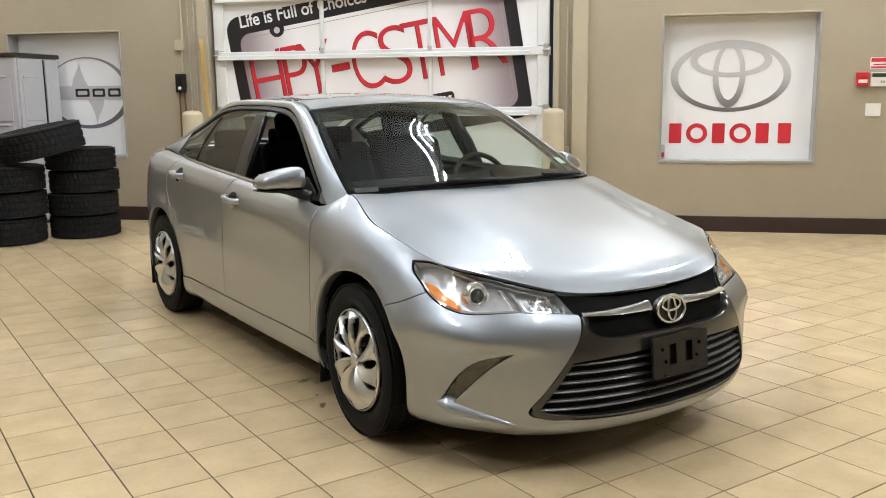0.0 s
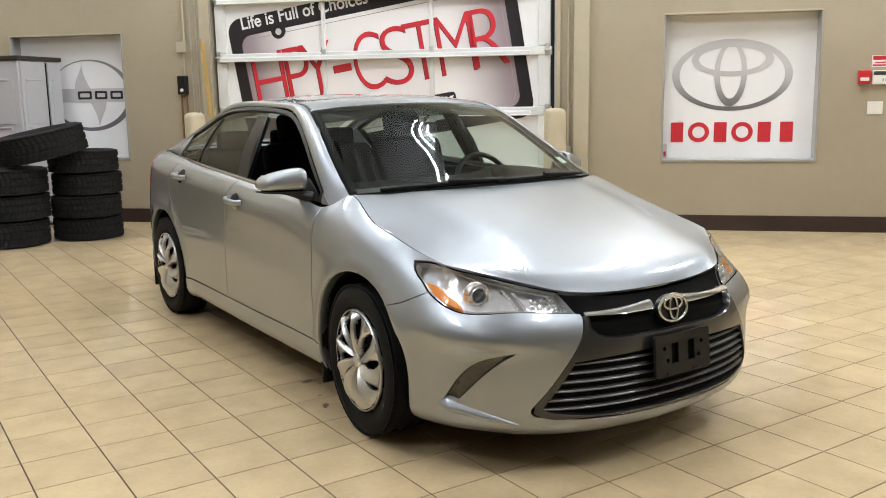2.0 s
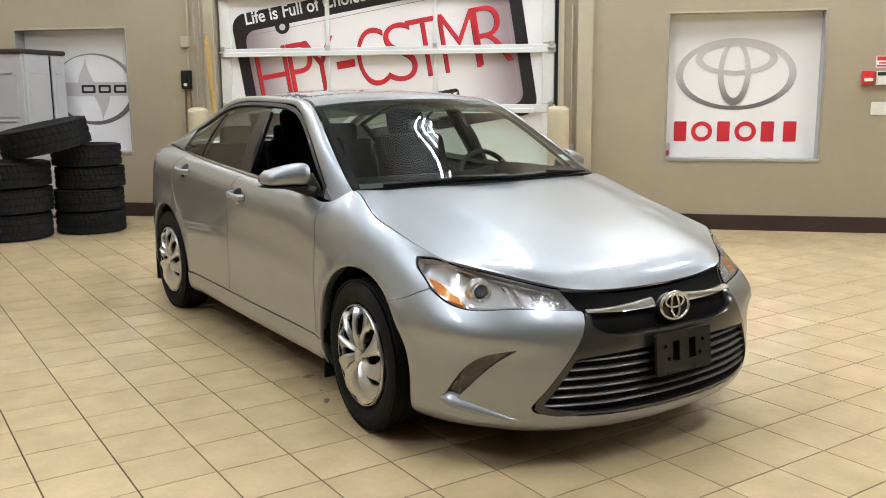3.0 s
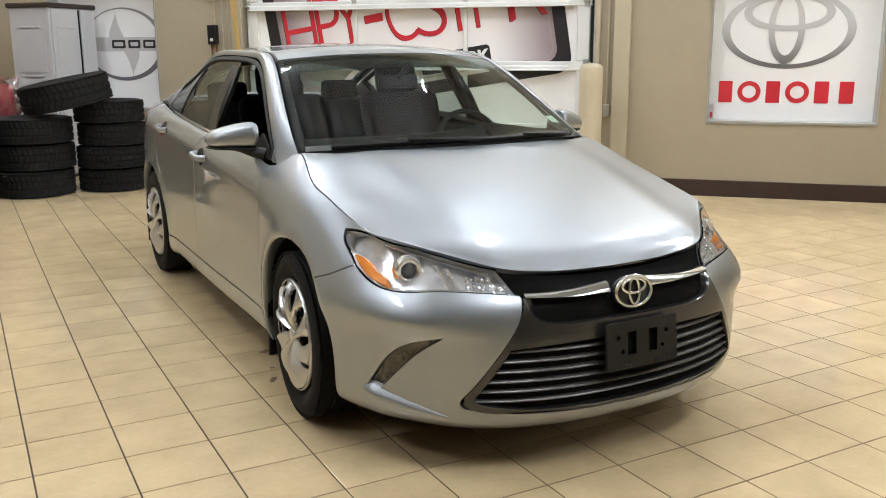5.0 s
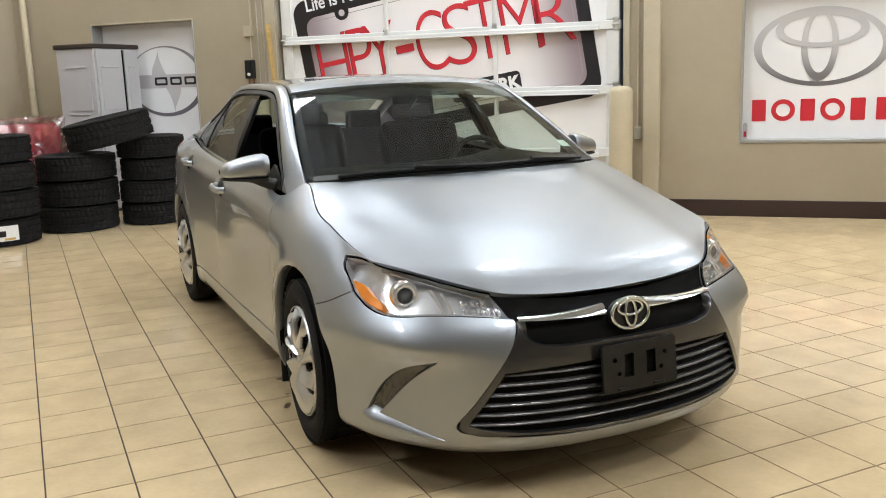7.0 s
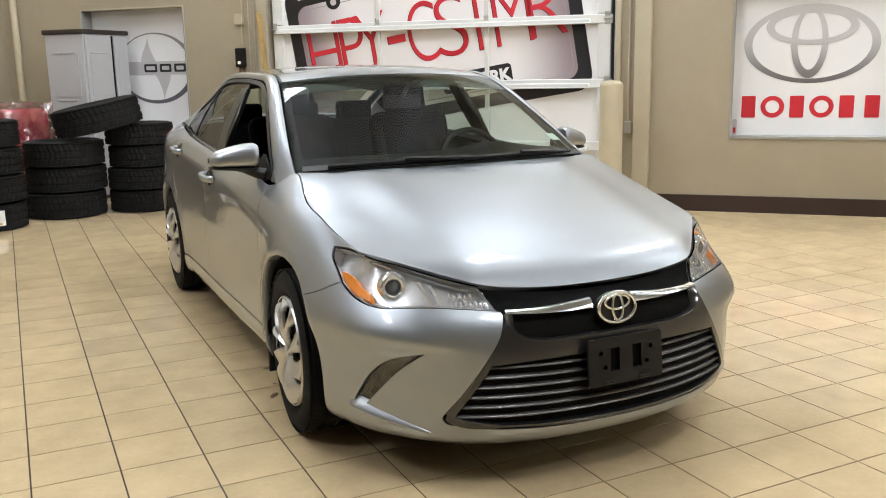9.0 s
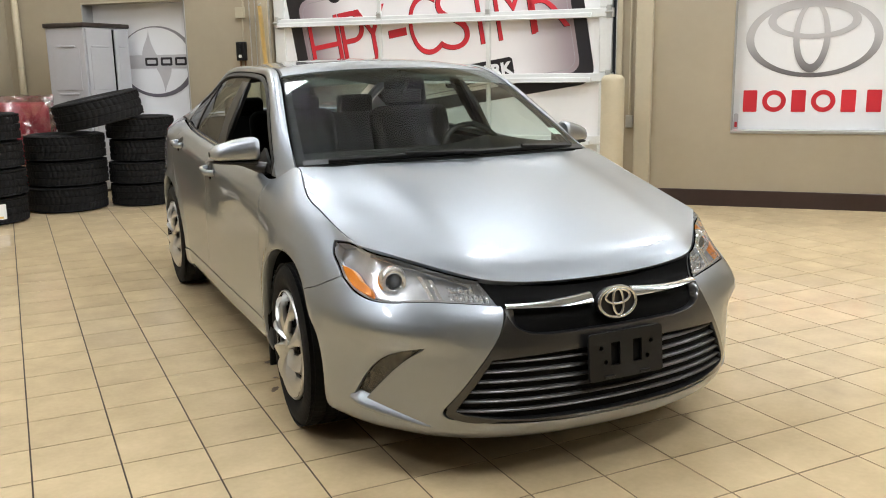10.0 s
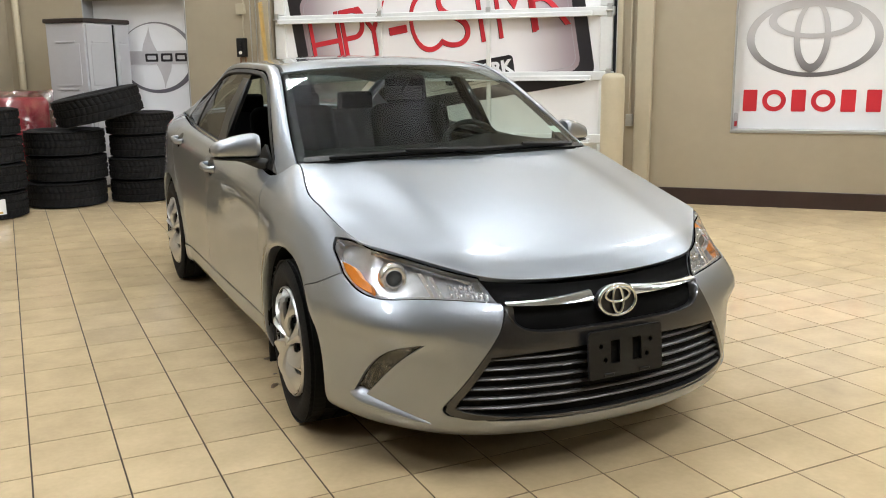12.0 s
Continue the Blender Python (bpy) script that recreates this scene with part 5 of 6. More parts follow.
def build_mirrors(car):
    for sg in (1, -1):
        mr = new("door_mirror")
        mr.parent = car
        mr["label"] = "silver door mirror with a black foot"
        # housing: an egg of sections along x, flat to the rear
        def housing(cap):
            bm = bmesh.new()
            rows, n = [], 24
            for i in range(15):
                f = i / 14
                x = 0.832 + 0.198 * f
                end = 1.0 - 0.14 * (1 - min(1, f / 0.08)) ** 2 - 0.55 * max(0.0, (f - 0.86) / 0.14) ** 2
                top, mid, low = 1.130 - 0.052 * f**1.7, 1.022 - 0.002 * f, 0.998 + 0.012 * f
                zt, zb = (top, mid) if cap else (mid - 0.001, low)
                zc, hz = (zt + zb) / 2, (zt - zb) / 2
                yc = 1.375 + 0.095 * f
                row = []
                for k in range(n):
                    a = math.tau * k / n
                    cy, cz = math.cos(a), math.sin(a)
                    pw = 0.42
                    dy = (0.040 if cy > 0 else (0.078 if cap else 0.066)) * math.copysign(abs(cy) ** pw, cy) * end
                    if cap and cz > 0:
                        dy *= 1 - 0.30 * cz
                    row.append(bm.verts.new((sg * x, yc + dy, zc + hz * math.copysign(abs(cz) ** pw, cz) * end)))
                rows.append(row)
            for a, b in zip(rows, rows[1:]):
                for k in range(n):
                    bm.faces.new((a[k], b[k], b[(k + 1) % n], a[(k + 1) % n]))
            bm.faces.new(rows[0])
            bm.faces.new(rows[-1])
            bmesh.ops.recalc_face_normals(bm, faces=bm.faces)
            return bm

        part("mirror_cap", housing(True), M_PAINT, mr, "silver painted cap", 60)
        part("mirror_base", housing(False), M_DARK, mr, "black lower housing", 60)
        gl = box((-0.07, 0.0, 1.030), (0.07, 0.004, 1.092), 0.002, 1)
        for v in gl.verts:
            v.co.y += 1.462 + 0.48 * v.co.x
            v.co.x = sg * (0.925 + v.co.x)
        bmesh.ops.recalc_face_normals(gl, faces=gl.faces)
        part("mirror_glass", gl, M_CHROME, mr, "mirror glass")
        arm = tube([(sg * 0.80, 1.30, 0.985), (sg * 0.84, 1.34, 0.995), (sg * 0.89, 1.39, 1.012), (sg * 0.95, 1.42, 1.02)], [0.030, 0.026, 0.02, 0.012], 12)
        part("mirror_arm", arm, M_DARK, mr, "black mirror foot", 60)


def build_handles(car):
    for sg in (1, -1):
        for y, z in ((2.105, 0.905), (3.09, 0.978)):
            h = new("door_handle")
            h.parent = car
            h["label"] = "silver pull handle in a shallow cup"
            sk = on_side([(y - 0.09, z - 0.004), (y, z), (y + 0.09, z + 0.004)])
            P = belt(np.array([q[0] for q in sk]), np.array([q[1] for q in sk]))
            pts = [(sg * (P[0][0] - 0.004), P[0][1], P[0][2]), (sg * (P[0][0] + 0.022), P[0][1] + 0.018, P[0][2]), (sg * (P[1][0] + 0.034), P[1][1], P[1][2]),
                   (sg * (P[2][0] + 0.026), P[2][1] - 0.02, P[2][2]), (sg * (P[2][0] - 0.004), P[2][1], P[2][2])]
            bm = tube(flow(pts, 0.012), 0.0145, 10)
            for v in bm.verts:
                v.co.z = z + (v.co.z - z) * 1.25
            part("grip", bm, M_PAINT, h, "", 60)
            # no hollow: a black ellipse paints the cup's shade, a chrome one its lower edge
            ring_p = on_side(ellipse(y - 0.005, z + 0.006, 0.056, 0.036, 28))
            panel("cup", belt, side_of(ring_p, sg), M_DARK, h, (0.02, 0.1), (), 0.0015, 0.0, "flat dark ellipse that paints the shade of the handle cup")
            low_p = on_side(ellipse(y - 0.004, z - 0.026, 0.036, 0.020, 24))
            panel("cup_floor", belt, side_of(low_p, sg), M_CHROME, h, (0.02, 0.1), (), 0.0035, 0.0, "flat chrome ellipse at the lower edge of the cup")


def wiper(car, x0, y0, z0, x1, pivot):
    w = new("wiper")
    w.parent = car
    w["label"] = "black windscreen wiper lying at the foot of the glass"
    def on_glass(x, up):
        t = 0.0 + up
        e = float(top_edge(t)[0][0])
        return tuple(roof(x / e, t)[0] + np.array([0, -0.010, 0.014]))
    line = [on_glass(x, 0.01 + 0.03 * abs(f)) for f, x in ((k / 12, x0 + (x1 - x0) * k / 12) for k in range(13))]
    part("blade", tube(line, 0.011, 6), M_DARK, w)
    arm = [on_glass(pivot, -0.03), on_glass(pivot + (x0 + x1 - 2 * pivot) * 0.25, 0.0), on_glass((x0 + x1) / 2, 0.03)]
    part("arm", tube([(a[0], a[1] - 0.012, a[2] + 0.012) for a in arm], 0.008, 6), M_DARK, w)


def build_cabin(car):
    # dashboard, following the foot of the windscreen
    bm = bmesh.new()
    rows = []
    for i in range(25):
        a = -1 + i / 12
        e = roof(a * 0.985, 0.16)[0]
        y_f, z_f = e[1], e[2] - 0.03
        hood_ = 0.028 * math.exp(-(((a - 0.5) / 0.25) ** 2))
        rows.append([bm.verts.new(p) for p in ((e[0], y_f - 0.05, z_f - 0.05), (e[0], y_f + 0.02, z_f), (e[0], y_f + 0.20, z_f + 0.02 + hood_), (e[0] * 0.98, y_f + 0.36, z_f + 0.01 + hood_ * 1.3), (e[0] * 0.97, y_f + 0.42, z_f - 0.05), (e[0] * 0.97, y_f + 0.40, z_f - 0.35))])
    for a, b in zip(rows, rows[1:]):
        for i in range(5):
            bm.faces.new((a[i], b[i], b[i + 1], a[i + 1]))
    bmesh.ops.recalc_face_normals(bm, faces=bm.faces)
    part("dashboard", bm, M_DASH, car, "dark plastic dashboard", 50)
    # steering wheel
    sw = new("steering_wheel")
    sw.parent = car
    sw["label"] = "black steering wheel with three spokes"
    sw.matrix_basis = Matrix.Translation((0.37, 1.50, 0.955)) @ pose(0, 0, 0, 66, 0, 0)
    part("wheel_rim", tube([(0.185 * math.cos(a), 0.185 * math.sin(a), 0) for a in np.linspace(0, math.tau, 41)], 0.015, 10, cap=False), M_DARK, sw, "", 60)
    part("wheel_hub", lathe([(0.0, 0.03), (0.05, 0.028), (0.075, 0.0), (0.06, -0.03)], 24), M_DARK, sw, "", 60)
    for ang in (0, 180, 270):
        a = radians(ang)
        part("wheel_spoke", tube([(0.05 * math.cos(a), 0.05 * math.sin(a), 0), (0.18 * math.cos(a), 0.18 * math.sin(a), 0)], 0.014, 8), M_DARK, sw)

    def pad(lo, hi, r=0.05):
        return box(lo, hi, r, 4)

    for x in (-0.37, 0.37):
        s = new("front_seat")
        s.parent = car
        s["label"] = "dark cloth front seat with a headrest"
        part("seat_cushion", pad((x - 0.25, 1.62, 0.40), (x + 0.25, 2.15, 0.56)), M_SEAT, s, "", 60)
        bm = pad((-0.25, -0.07, 0.0), (0.25, 0.07, 0.73), 0.06)
        bmesh.ops.transform(bm, matrix=Matrix.Translation((x, 2.16, 0.50)) @ pose(0, 0, 0, -18, 0, 0), verts=bm.verts)
        part("seat_back", bm, M_SEAT, s, "", 60)
        bm = pad((-0.13, -0.05, 0.0), (0.13, 0.05, 0.19), 0.045)
        bmesh.ops.transform(bm, matrix=Matrix.Translation((x, 2.40, 1.185)) @ pose(0, 0, 0, -12, 0, 0), verts=bm.verts)
        part("headrest", bm, M_SEAT, s, "", 60)
        for dx in (-0.05, 0.05):
            part("headrest_post", tube([(x + dx, 2.37, 1.12), (x + dx, 2.40, 1.20)], 0.007, 6), M_GALV, s)
    s = new("rear_bench")
    s.parent = car
    s["label"] = "dark cloth rear bench"
    part("bench_cushion", pad((-0.66, 2.62, 0.40), (0.66, 3.15, 0.58)), M_SEAT, s, "", 60)
    bm = pad((-0.66, -0.07, 0), (0.66, 0.07, 0.66), 0.05)
    bmesh.ops.transform(bm, matrix=Matrix.Translation((0, 3.18, 0.50)) @ pose(0, 0, 0, -22, 0, 0), verts=bm.verts)
    part("bench_back", bm, M_SEAT, s, "", 60)
    for x in (-0.40, 0.0, 0.40):
        part("headrest", pad((x - 0.13, 3.38, 1.07), (x + 0.13, 3.46, 1.24), 0.03), M_SEAT, s, "", 60)
    part("parcel_shelf", box((-0.62, 3.44, 1.03), (0.62, 3.98, 1.05), 0.006, 1), M_DASH, car, "dark parcel shelf")
    for sg in (1, -1):
        part("door_card", box((sg * 0.785 - 0.02, 1.35, 0.35), (sg * 0.785 + 0.02, 3.25, 0.99), 0.015, 2), M_DASH, car, "dark inner door trim")
    part("cabin_floor", box((-0.74, 1.0, 0.27), (0.74, 3.3, 0.29)), M_PIT, car)
    part("firewall", box((-0.72, 0.95, 0.28), (0.72, 0.97, 0.93)), M_PIT, car)
    # inside mirror and the sticker at the lower corner of the glass
    e = roof(0.0, 1.62)[0]
    part("inside_mirror", box((-0.11, e[1] + 0.10, e[2] - 0.115), (0.11, e[1] + 0.125, e[2] - 0.05), 0.012, 3), M_DARK, car, "black inside mirror", 60)
    part("mirror_stalk", tube([(0, e[1] + 0.02, e[2] - 0.01), (0, e[1] + 0.11, e[2] - 0.07)], 0.01, 8), M_DARK, car)
    st = [(0.855, 0.35), (0.935, 0.35), (0.940, 0.50), (0.860, 0.50)]
    panel("sticker", roof, st, M_STICKER, car, (0.04, 0.1), (), -0.004, 0.0, "small pale green sticker inside the glass")


def build_car():
    car = thing("car", pose(CAR_X, 0, 0, 0, 0, 0.3), "silver metallic four-door sedan with its front window open, on tiles", "car")
    lines = build_body(car)
    build_top(car)
    for x in (0.818, -0.818):
        for y in (AXLE_F, AXLE_R):
            wheel(car, x, y)
    build_front(car, lines)
    build_lamps(car, lines)
    build_mirrors(car)
    build_handles(car)
    wiper(car, -0.62, 0, 0, 0.02, 0.05)
    wiper(car, -0.02, 0, 0, 0.60, 0.60)
    build_cabin(car)
    # mud flaps behind the wheels
    for sg in (1, -1):
        for y in (AXLE_F + 0.388, AXLE_R + 0.40):
            part("mud_flap", box((sg * 0.80 - 0.10, y, 0.125), (sg * 0.80 + 0.10, y + 0.012, 0.40), 0.004, 1), M_DARK, car, "black rubber mud flap")
    return car


build_car()


# ---- printed panels in the two niches ----
def print_gradient(name, lo, hi, axis, a, b, absolute=False, rough=0.35):
    """A printed colour gradient along one axis of the print."""
    m = bpy.data.materials.new(name)
    m.use_nodes = True
    n, l = m.node_tree.nodes, m.node_tree.links
    p = n["Principled BSDF"]
    p.inputs["Roughness"].default_value = rough
    tc, sp, mr, mx = n.new("ShaderNodeTexCoord"), n.new("ShaderNodeSeparateXYZ"), n.new("ShaderNodeMapRange"), n.new("ShaderNodeMix")
    l.new(tc.outputs["Object"], sp.inputs[0])
    src = sp.outputs[axis]
    if absolute:
        ab = n.new("ShaderNodeMath")
        ab.operation = "ABSOLUTE"
        l.new(src, ab.inputs[0])
        src = ab.outputs[0]
    mr.interpolation_type = "SMOOTHSTEP"
    mr.inputs["From Min"].default_value, mr.inputs["From Max"].default_value = a, b
    l.new(src, mr.inputs["Value"])
    mx.data_type = "RGBA"
    mx.inputs["A"].default_value, mx.inputs["B"].default_value = (*lo, 1), (*hi, 1)
    l.new(mr.outputs["Result"], mx.inputs["Factor"])
    l.new(mx.outputs["Result"], p.inputs["Base Color"])
    return m


M_PLATE = print_gradient("plate_silver_print", (0.80, 0.78, 0.79), (0.26, 0.20, 0.22), 0, 0.75, 1.5, True)
printed_plate()
M_RINGPRINT = print_gradient("ring_print", (0.13, 0.12, 0.125), (0.52, 0.51, 0.52), 1, -0.25, 0.25)
M_RINGLOW = print_gradient("round_print", (0.13, 0.12, 0.14), (0.26, 0.25, 0.27), 1, -0.3, 0.35)
M_FRAME = material("grey_aluminium_frame", (0.40, 0.40, 0.39), 0.4, metal=0.5, vary=0.06, scale=5)


def niche_frame(name, key):
    a, b, c, d = NICHE[key]
    f = tagged(thing(name, on_wall((a + b) / 2, V_WALL, (c + d) / 2), "grey metal frame lining the window niche", "window frame"), kind="structure")
    w, h, t = (b - a) / 2, (d - c) / 2, 0.018
    for nm, lo, hi in (("frame_side", (-w, -h + t, -D_NICHE), (-w + t, h - t, 0.006)), ("frame_side", (w - t, -h + t, -D_NICHE), (w, h - t, 0.006)),
                       ("frame_head", (-w, h - t, -D_NICHE), (w, h, 0.006)), ("frame_sill", (-w, -h, -D_NICHE), (w, -h + 1.6 * t, 0.010))):
        part(nm, box(lo, hi, 0.003, 1), M_FRAME if nm != "frame_head" else M_TRIM, f)
    return f


def oval(cx, cy, rx, ry, tx, ty, z, top=None):
    """A flat oval ring; top, bottom and sides may differ in thickness."""
    return slab(ellipse(cx, cy, rx, ry, 72), z, z + 0.002, holes=[ellipse(cx, cy + (top or 0), rx - tx, ry - ty, 72)])


def right_sign():
    a, b, c, d = NICHE["right"]
    u0, z0 = (a + b) / 2, (c + d) / 2
    t = thing("wall_sign", on_wall(u0, V_WALL + D_NICHE - 0.012, z0), "white panel with grey oval emblem and red shapes in niche", "sign")
    part("panel", box((-0.735, -0.725, -0.01), (0.735, 0.727, 0.0), 0.002, 1), M_WHITE, t, "white printed panel")
    k = 1.018
    cx, cy = (2.632 - u0) * k - 0.02, (1.557 - z0) * k
    part("emblem_oval", oval(cx, cy, 0.582, 0.356, 0.072, 0.040, 0.001), M_RINGPRINT, t, "grey shaded oval ring")
    part("emblem_oval", oval(cx, cy + 0.155, 0.395, 0.165, 0.072, 0.045, 0.0035), M_RINGPRINT, t, "grey shaded oval ring")
    part("emblem_oval", oval(cx - 0.012, cy + 0.008, 0.157, 0.318, 0.052, 0.055, 0.006, 0.02), M_RINGPRINT, t, "grey shaded oval ring")
    # the name as six plain red shapes
    x0, z1, h = (2.018 - u0) * k - 0.02, (0.896 - z0) * k, 0.202
    w = 1.28 / 6
    for i in range(6):
        l, r, m_ = x0 + i * w + 0.012, x0 + (i + 1) * w - 0.012, x0 + (i + 0.5) * w
        if i in (1, 3):
            bm = slab(ellipse(m_, z1 + h / 2, w / 2 - 0.002, h / 2, 40), 0.001, 0.003, holes=[ellipse(m_, z1 + h / 2, w / 2 - 0.045, h / 2 - 0.042, 40)])
        else:
            bm = slab(rounded(m_ - 0.062, z1, m_ + 0.062, z1 + h, 0.01), 0.001, 0.003)
        part("name_shape", bm, M_RED, t, "plain red printed shape")
    part("seal_tag", slab(rounded(-0.722, -0.715, -0.680, -0.56, 0.02), 0.001, 0.004), M_INK2, t, "small grey tag in the lower corner")
    part("seal_tag_mark", slab(rounded(-0.713, -0.69, -0.689, -0.64, 0.004), 0.0045, 0.006), M_RED, t)


def left_sign():
    a, b, c, d = NICHE["left"]
    u0, z0 = (a + b) / 2, (c + d) / 2
    t = thing("wall_sign", on_wall(u0, V_WALL + D_NICHE - 0.012, z0), "white panel with grey round emblem and dark bars in niche", "sign")
    part("panel", box((-0.71, -0.71, -0.01), (0.71, 0.71, 0.0), 0.002, 1), M_WHITE, t, "white printed panel")
    cx, cy = -4.515 - u0 - 0.06, 1.462 - z0
    part("emblem_ring", slab(ellipse(cx, cy, 0.545, 0.412, 80), 0.001, 0.003, holes=[ellipse(cx - 0.02, cy + 0.012, 0.500, 0.384, 80)]), M_RINGLOW, t, "grey shaded round ring")
    # curved blade through the ring
    n = 16
    up = [(cx - 0.09 + 0.10 * (k / n) ** 2.0, cy + 0.385 - 0.31 * k / n) for k in range(n + 1)]
    up2 = [(cx - 0.09 - 0.12 * math.sin(math.pi * k / n / 2) ** 2 * 0.9, cy + 0.385 - 0.31 * k / n) for k in range(n, 0, -1)]
    part("emblem_blade", slab(up + up2, 0.001, 0.003), M_INK2, t, "pale grey printed blade")
    dn = [(2 * cx - 0.0 - x, 2 * cy - y) for x, y in up + up2]
    part("emblem_blade", slab(dn, 0.001, 0.003), M_INK2, t, "pale grey printed blade")
    part("emblem_band", slab(rounded(cx - 0.50, cy - 0.075, cx + 0.455, cy + 0.080, 0.02), 0.0035, 0.005), M_INK2, t, "grey printed band")
    for x0, x1 in ((-0.16, 0.02), (0.06, 0.22), (0.26, 0.42)):
        part("band_bar", slab(rounded(cx + x0, cy - 0.045, cx + x1, cy + 0.050, 0.015), 0.0055, 0.007, holes=[rounded(cx + x0 + 0.028, cy - 0.02, cx + x1 - 0.028, cy + 0.025, 0.01)]), M_BLACK, t, "dark printed bar")


niche_frame("window_1", "right")
niche_frame("window_2", "left")
right_sign()
left_sign()


# ---- small things on the wall ----
M_REDPLASTIC = material("red_painted_metal", (0.55, 0.02, 0.025), 0.35, vary=0.08, scale=30)
M_OFFWHITE = material("off_white_plastic", (0.72, 0.70, 0.64), 0.4, vary=0.04, scale=30)
M_LCD = material("dark_display", (0.05, 0.055, 0.04), 0.2, vary=0.1, scale=40)
M_BRONZE = material("brown_cable", (0.16, 0.075, 0.03), 0.5, vary=0.2, scale=30)
M_YELLOW = material("yellow_coiled_hose", (0.62, 0.42, 0.13), 0.5, vary=0.15, scale=30)


def wall_box(name, u0, u1, z0, z1, depth, mat, label, category, bevel=0.006):
    t = thing(name, on_wall((u0 + u1) / 2, V_WALL, (z0 + z1) / 2), label, category)
    w, h = (u1 - u0) / 2, (z1 - z0) / 2
    part("housing", box((-w, -h, 0.0), (w, h, depth), bevel, 2), mat, t)
    return t, w, h


t, w, h = wall_box("fire_alarm", 3.757, 3.863, 1.445, 1.575, 0.05, M_REDPLASTIC, "red fire alarm pull station on the tan wall", "fire alarm")
part("pull_handle", box((-w * 0.75, -h * 0.55, 0.05), (w * 0.75, -h * 0.05, 0.058), 0.003, 1), M_OFFWHITE, t, "white pull handle")
part("face_plate", box((-w * 0.7, h * 0.25, 0.05), (w * 0.7, h * 0.7, 0.053), 0.002, 1), M_REDPLASTIC, t)
t, w, h = wall_box("alarm_panel", 3.885, 4.045, 1.440, 1.572, 0.035, M_OFFWHITE, "off-white keypad with dark display on the tan wall", "keypad")
part("display", box((-w * 0.9, h * 0.35, 0.035), (w * 0.9, h * 0.9, 0.038), 0.002, 1), M_LCD, t, "dark display")
for i in range(3):
    part("key", box((w * 0.1 + i * 0.022, -h * 0.55, 0.035), (w * 0.1 + i * 0.022 + 0.015, -h * 0.15, 0.038), 0.002, 1), M_INK, t)
t = thing("notice", on_wall(3.965, V_WALL, 1.66), "small red and white notice card on the tan wall", "notice")
part("card", box((-0.088, -0.055, 0), (0.088, 0.055, 0.003)), M_WHITE, t)
part("text_bar", box((-0.08, 0.012, 0.003), (0.08, 0.05, 0.0045)), M_RED, t)
part("text_bar", box((-0.08, -0.046, 0.003), (0.08, -0.03, 0.0045)), M_RED, t)
part("text_bar", box((-0.06, -0.018, 0.003), (0.06, -0.006, 0.0045)), M_RED, t)
t, w, h = wall_box("switch_plate", 3.860, 4.000, 1.155, 1.280, 0.008, M_OFFWHITE, "off-white blank switch plate on the tan wall", "switch plate", 0.003)
for y in (-0.04, 0.04):
    part("screw", slab(ellipse(0, y, 0.004, 0.004, 10), 0.008, 0.0095), M_GALV, t)
t, w, h = wall_box("outlet_box", 0.958, 1.022, 0.745, 0.862, 0.045, M_GALV, "grey metal outlet box beside the column", "outlet box", 0.004)
part("conduit", tube([(0, h, 0.02), (0, h + 1.4, 0.02)], 0.011, 8), M_TRIM, t, "thin painted conduit")

t, w, h = wall_box("junction_box", -3.335, -3.235, 1.915, 2.03, 0.05, M_TRIM, "tan painted junction box on the wall", "junction box", 0.004)
part("conduit", tube([(0.035, h, 0.02), (0.035, h + 1.6, 0.02)], 0.011, 8), M_TRIM, t, "tan painted conduit")
part("conduit", tube([(0.02, -h, 0.02), (0.02, -h - 0.24, 0.02)], 0.009, 8), M_TRIM, t, "tan painted conduit")
t, w, h = wall_box("door_control", -3.345, -3.235, 1.455, 1.66, 0.06, M_DARK, "black push-button door control on the wall", "door control", 0.008)
for i in range(3):
    part("button", slab(ellipse(0, 0.065 - 0.06 * i, 0.018, 0.018, 16), 0.06, 0.072), M_OFFWHITE if i == 2 else M_DARK, t)
part("cable", tube([(-0.03, -h, 0.015), (-0.032, -h - 0.5, 0.015), (-0.03, -h - 1.2, 0.015)], 0.010, 8), M_BRONZE, t, "brown cable")
part("cable", tube([(0.03, -h, 0.015), (0.045, -h - 0.5, 0.015), (0.04, -h - 1.2, 0.015)], 0.010, 8), M_BRONZE, t, "brown cable")

# hoist chain and a hanging coiled hose beside the door
t = thing("hoist_chain", on_wall(-3.13, V_WALL, 1.0), "thin steel hoist chain hanging beside the door", "chain")
for s in (-0.035, 0.035):
    for i in range(75):
        z = 2.4 - 0.034 * i
        bm = tube([(s + 0.006 * math.cos(a), z + 0.021 * math.sin(a), 0.03) if i % 2 else (s, z + 0.021 * math.sin(a), 0.03 + 0.006 * math.cos(a)) for a in np.linspace(0, math.tau, 9)], 0.0028, 5, cap=False)
        part("link", bm, M_GALV, t)
t = thing("air_hose", on_wall(-3.03, V_WALL - 0.02, 1.0), "yellow coiled air hose hanging from a hook", "hose")
pts = [(0.02 + 0.022 * math.cos(a) + 0.055 * (a / 260), 1.03 - 0.0033 * a, 0.05 + 0.022 * math.sin(a)) for a in np.linspace(0, 260, 700)]
part("coil", tube(pts, 0.0055, 5), M_YELLOW, t, "yellow coiled hose", 60)
part("hook", tube([(0.0, 1.03, 0.0), (0.01, 1.05, 0.05), (0.04, 1.06, 0.05)], 0.006, 6), M_GALV, t)

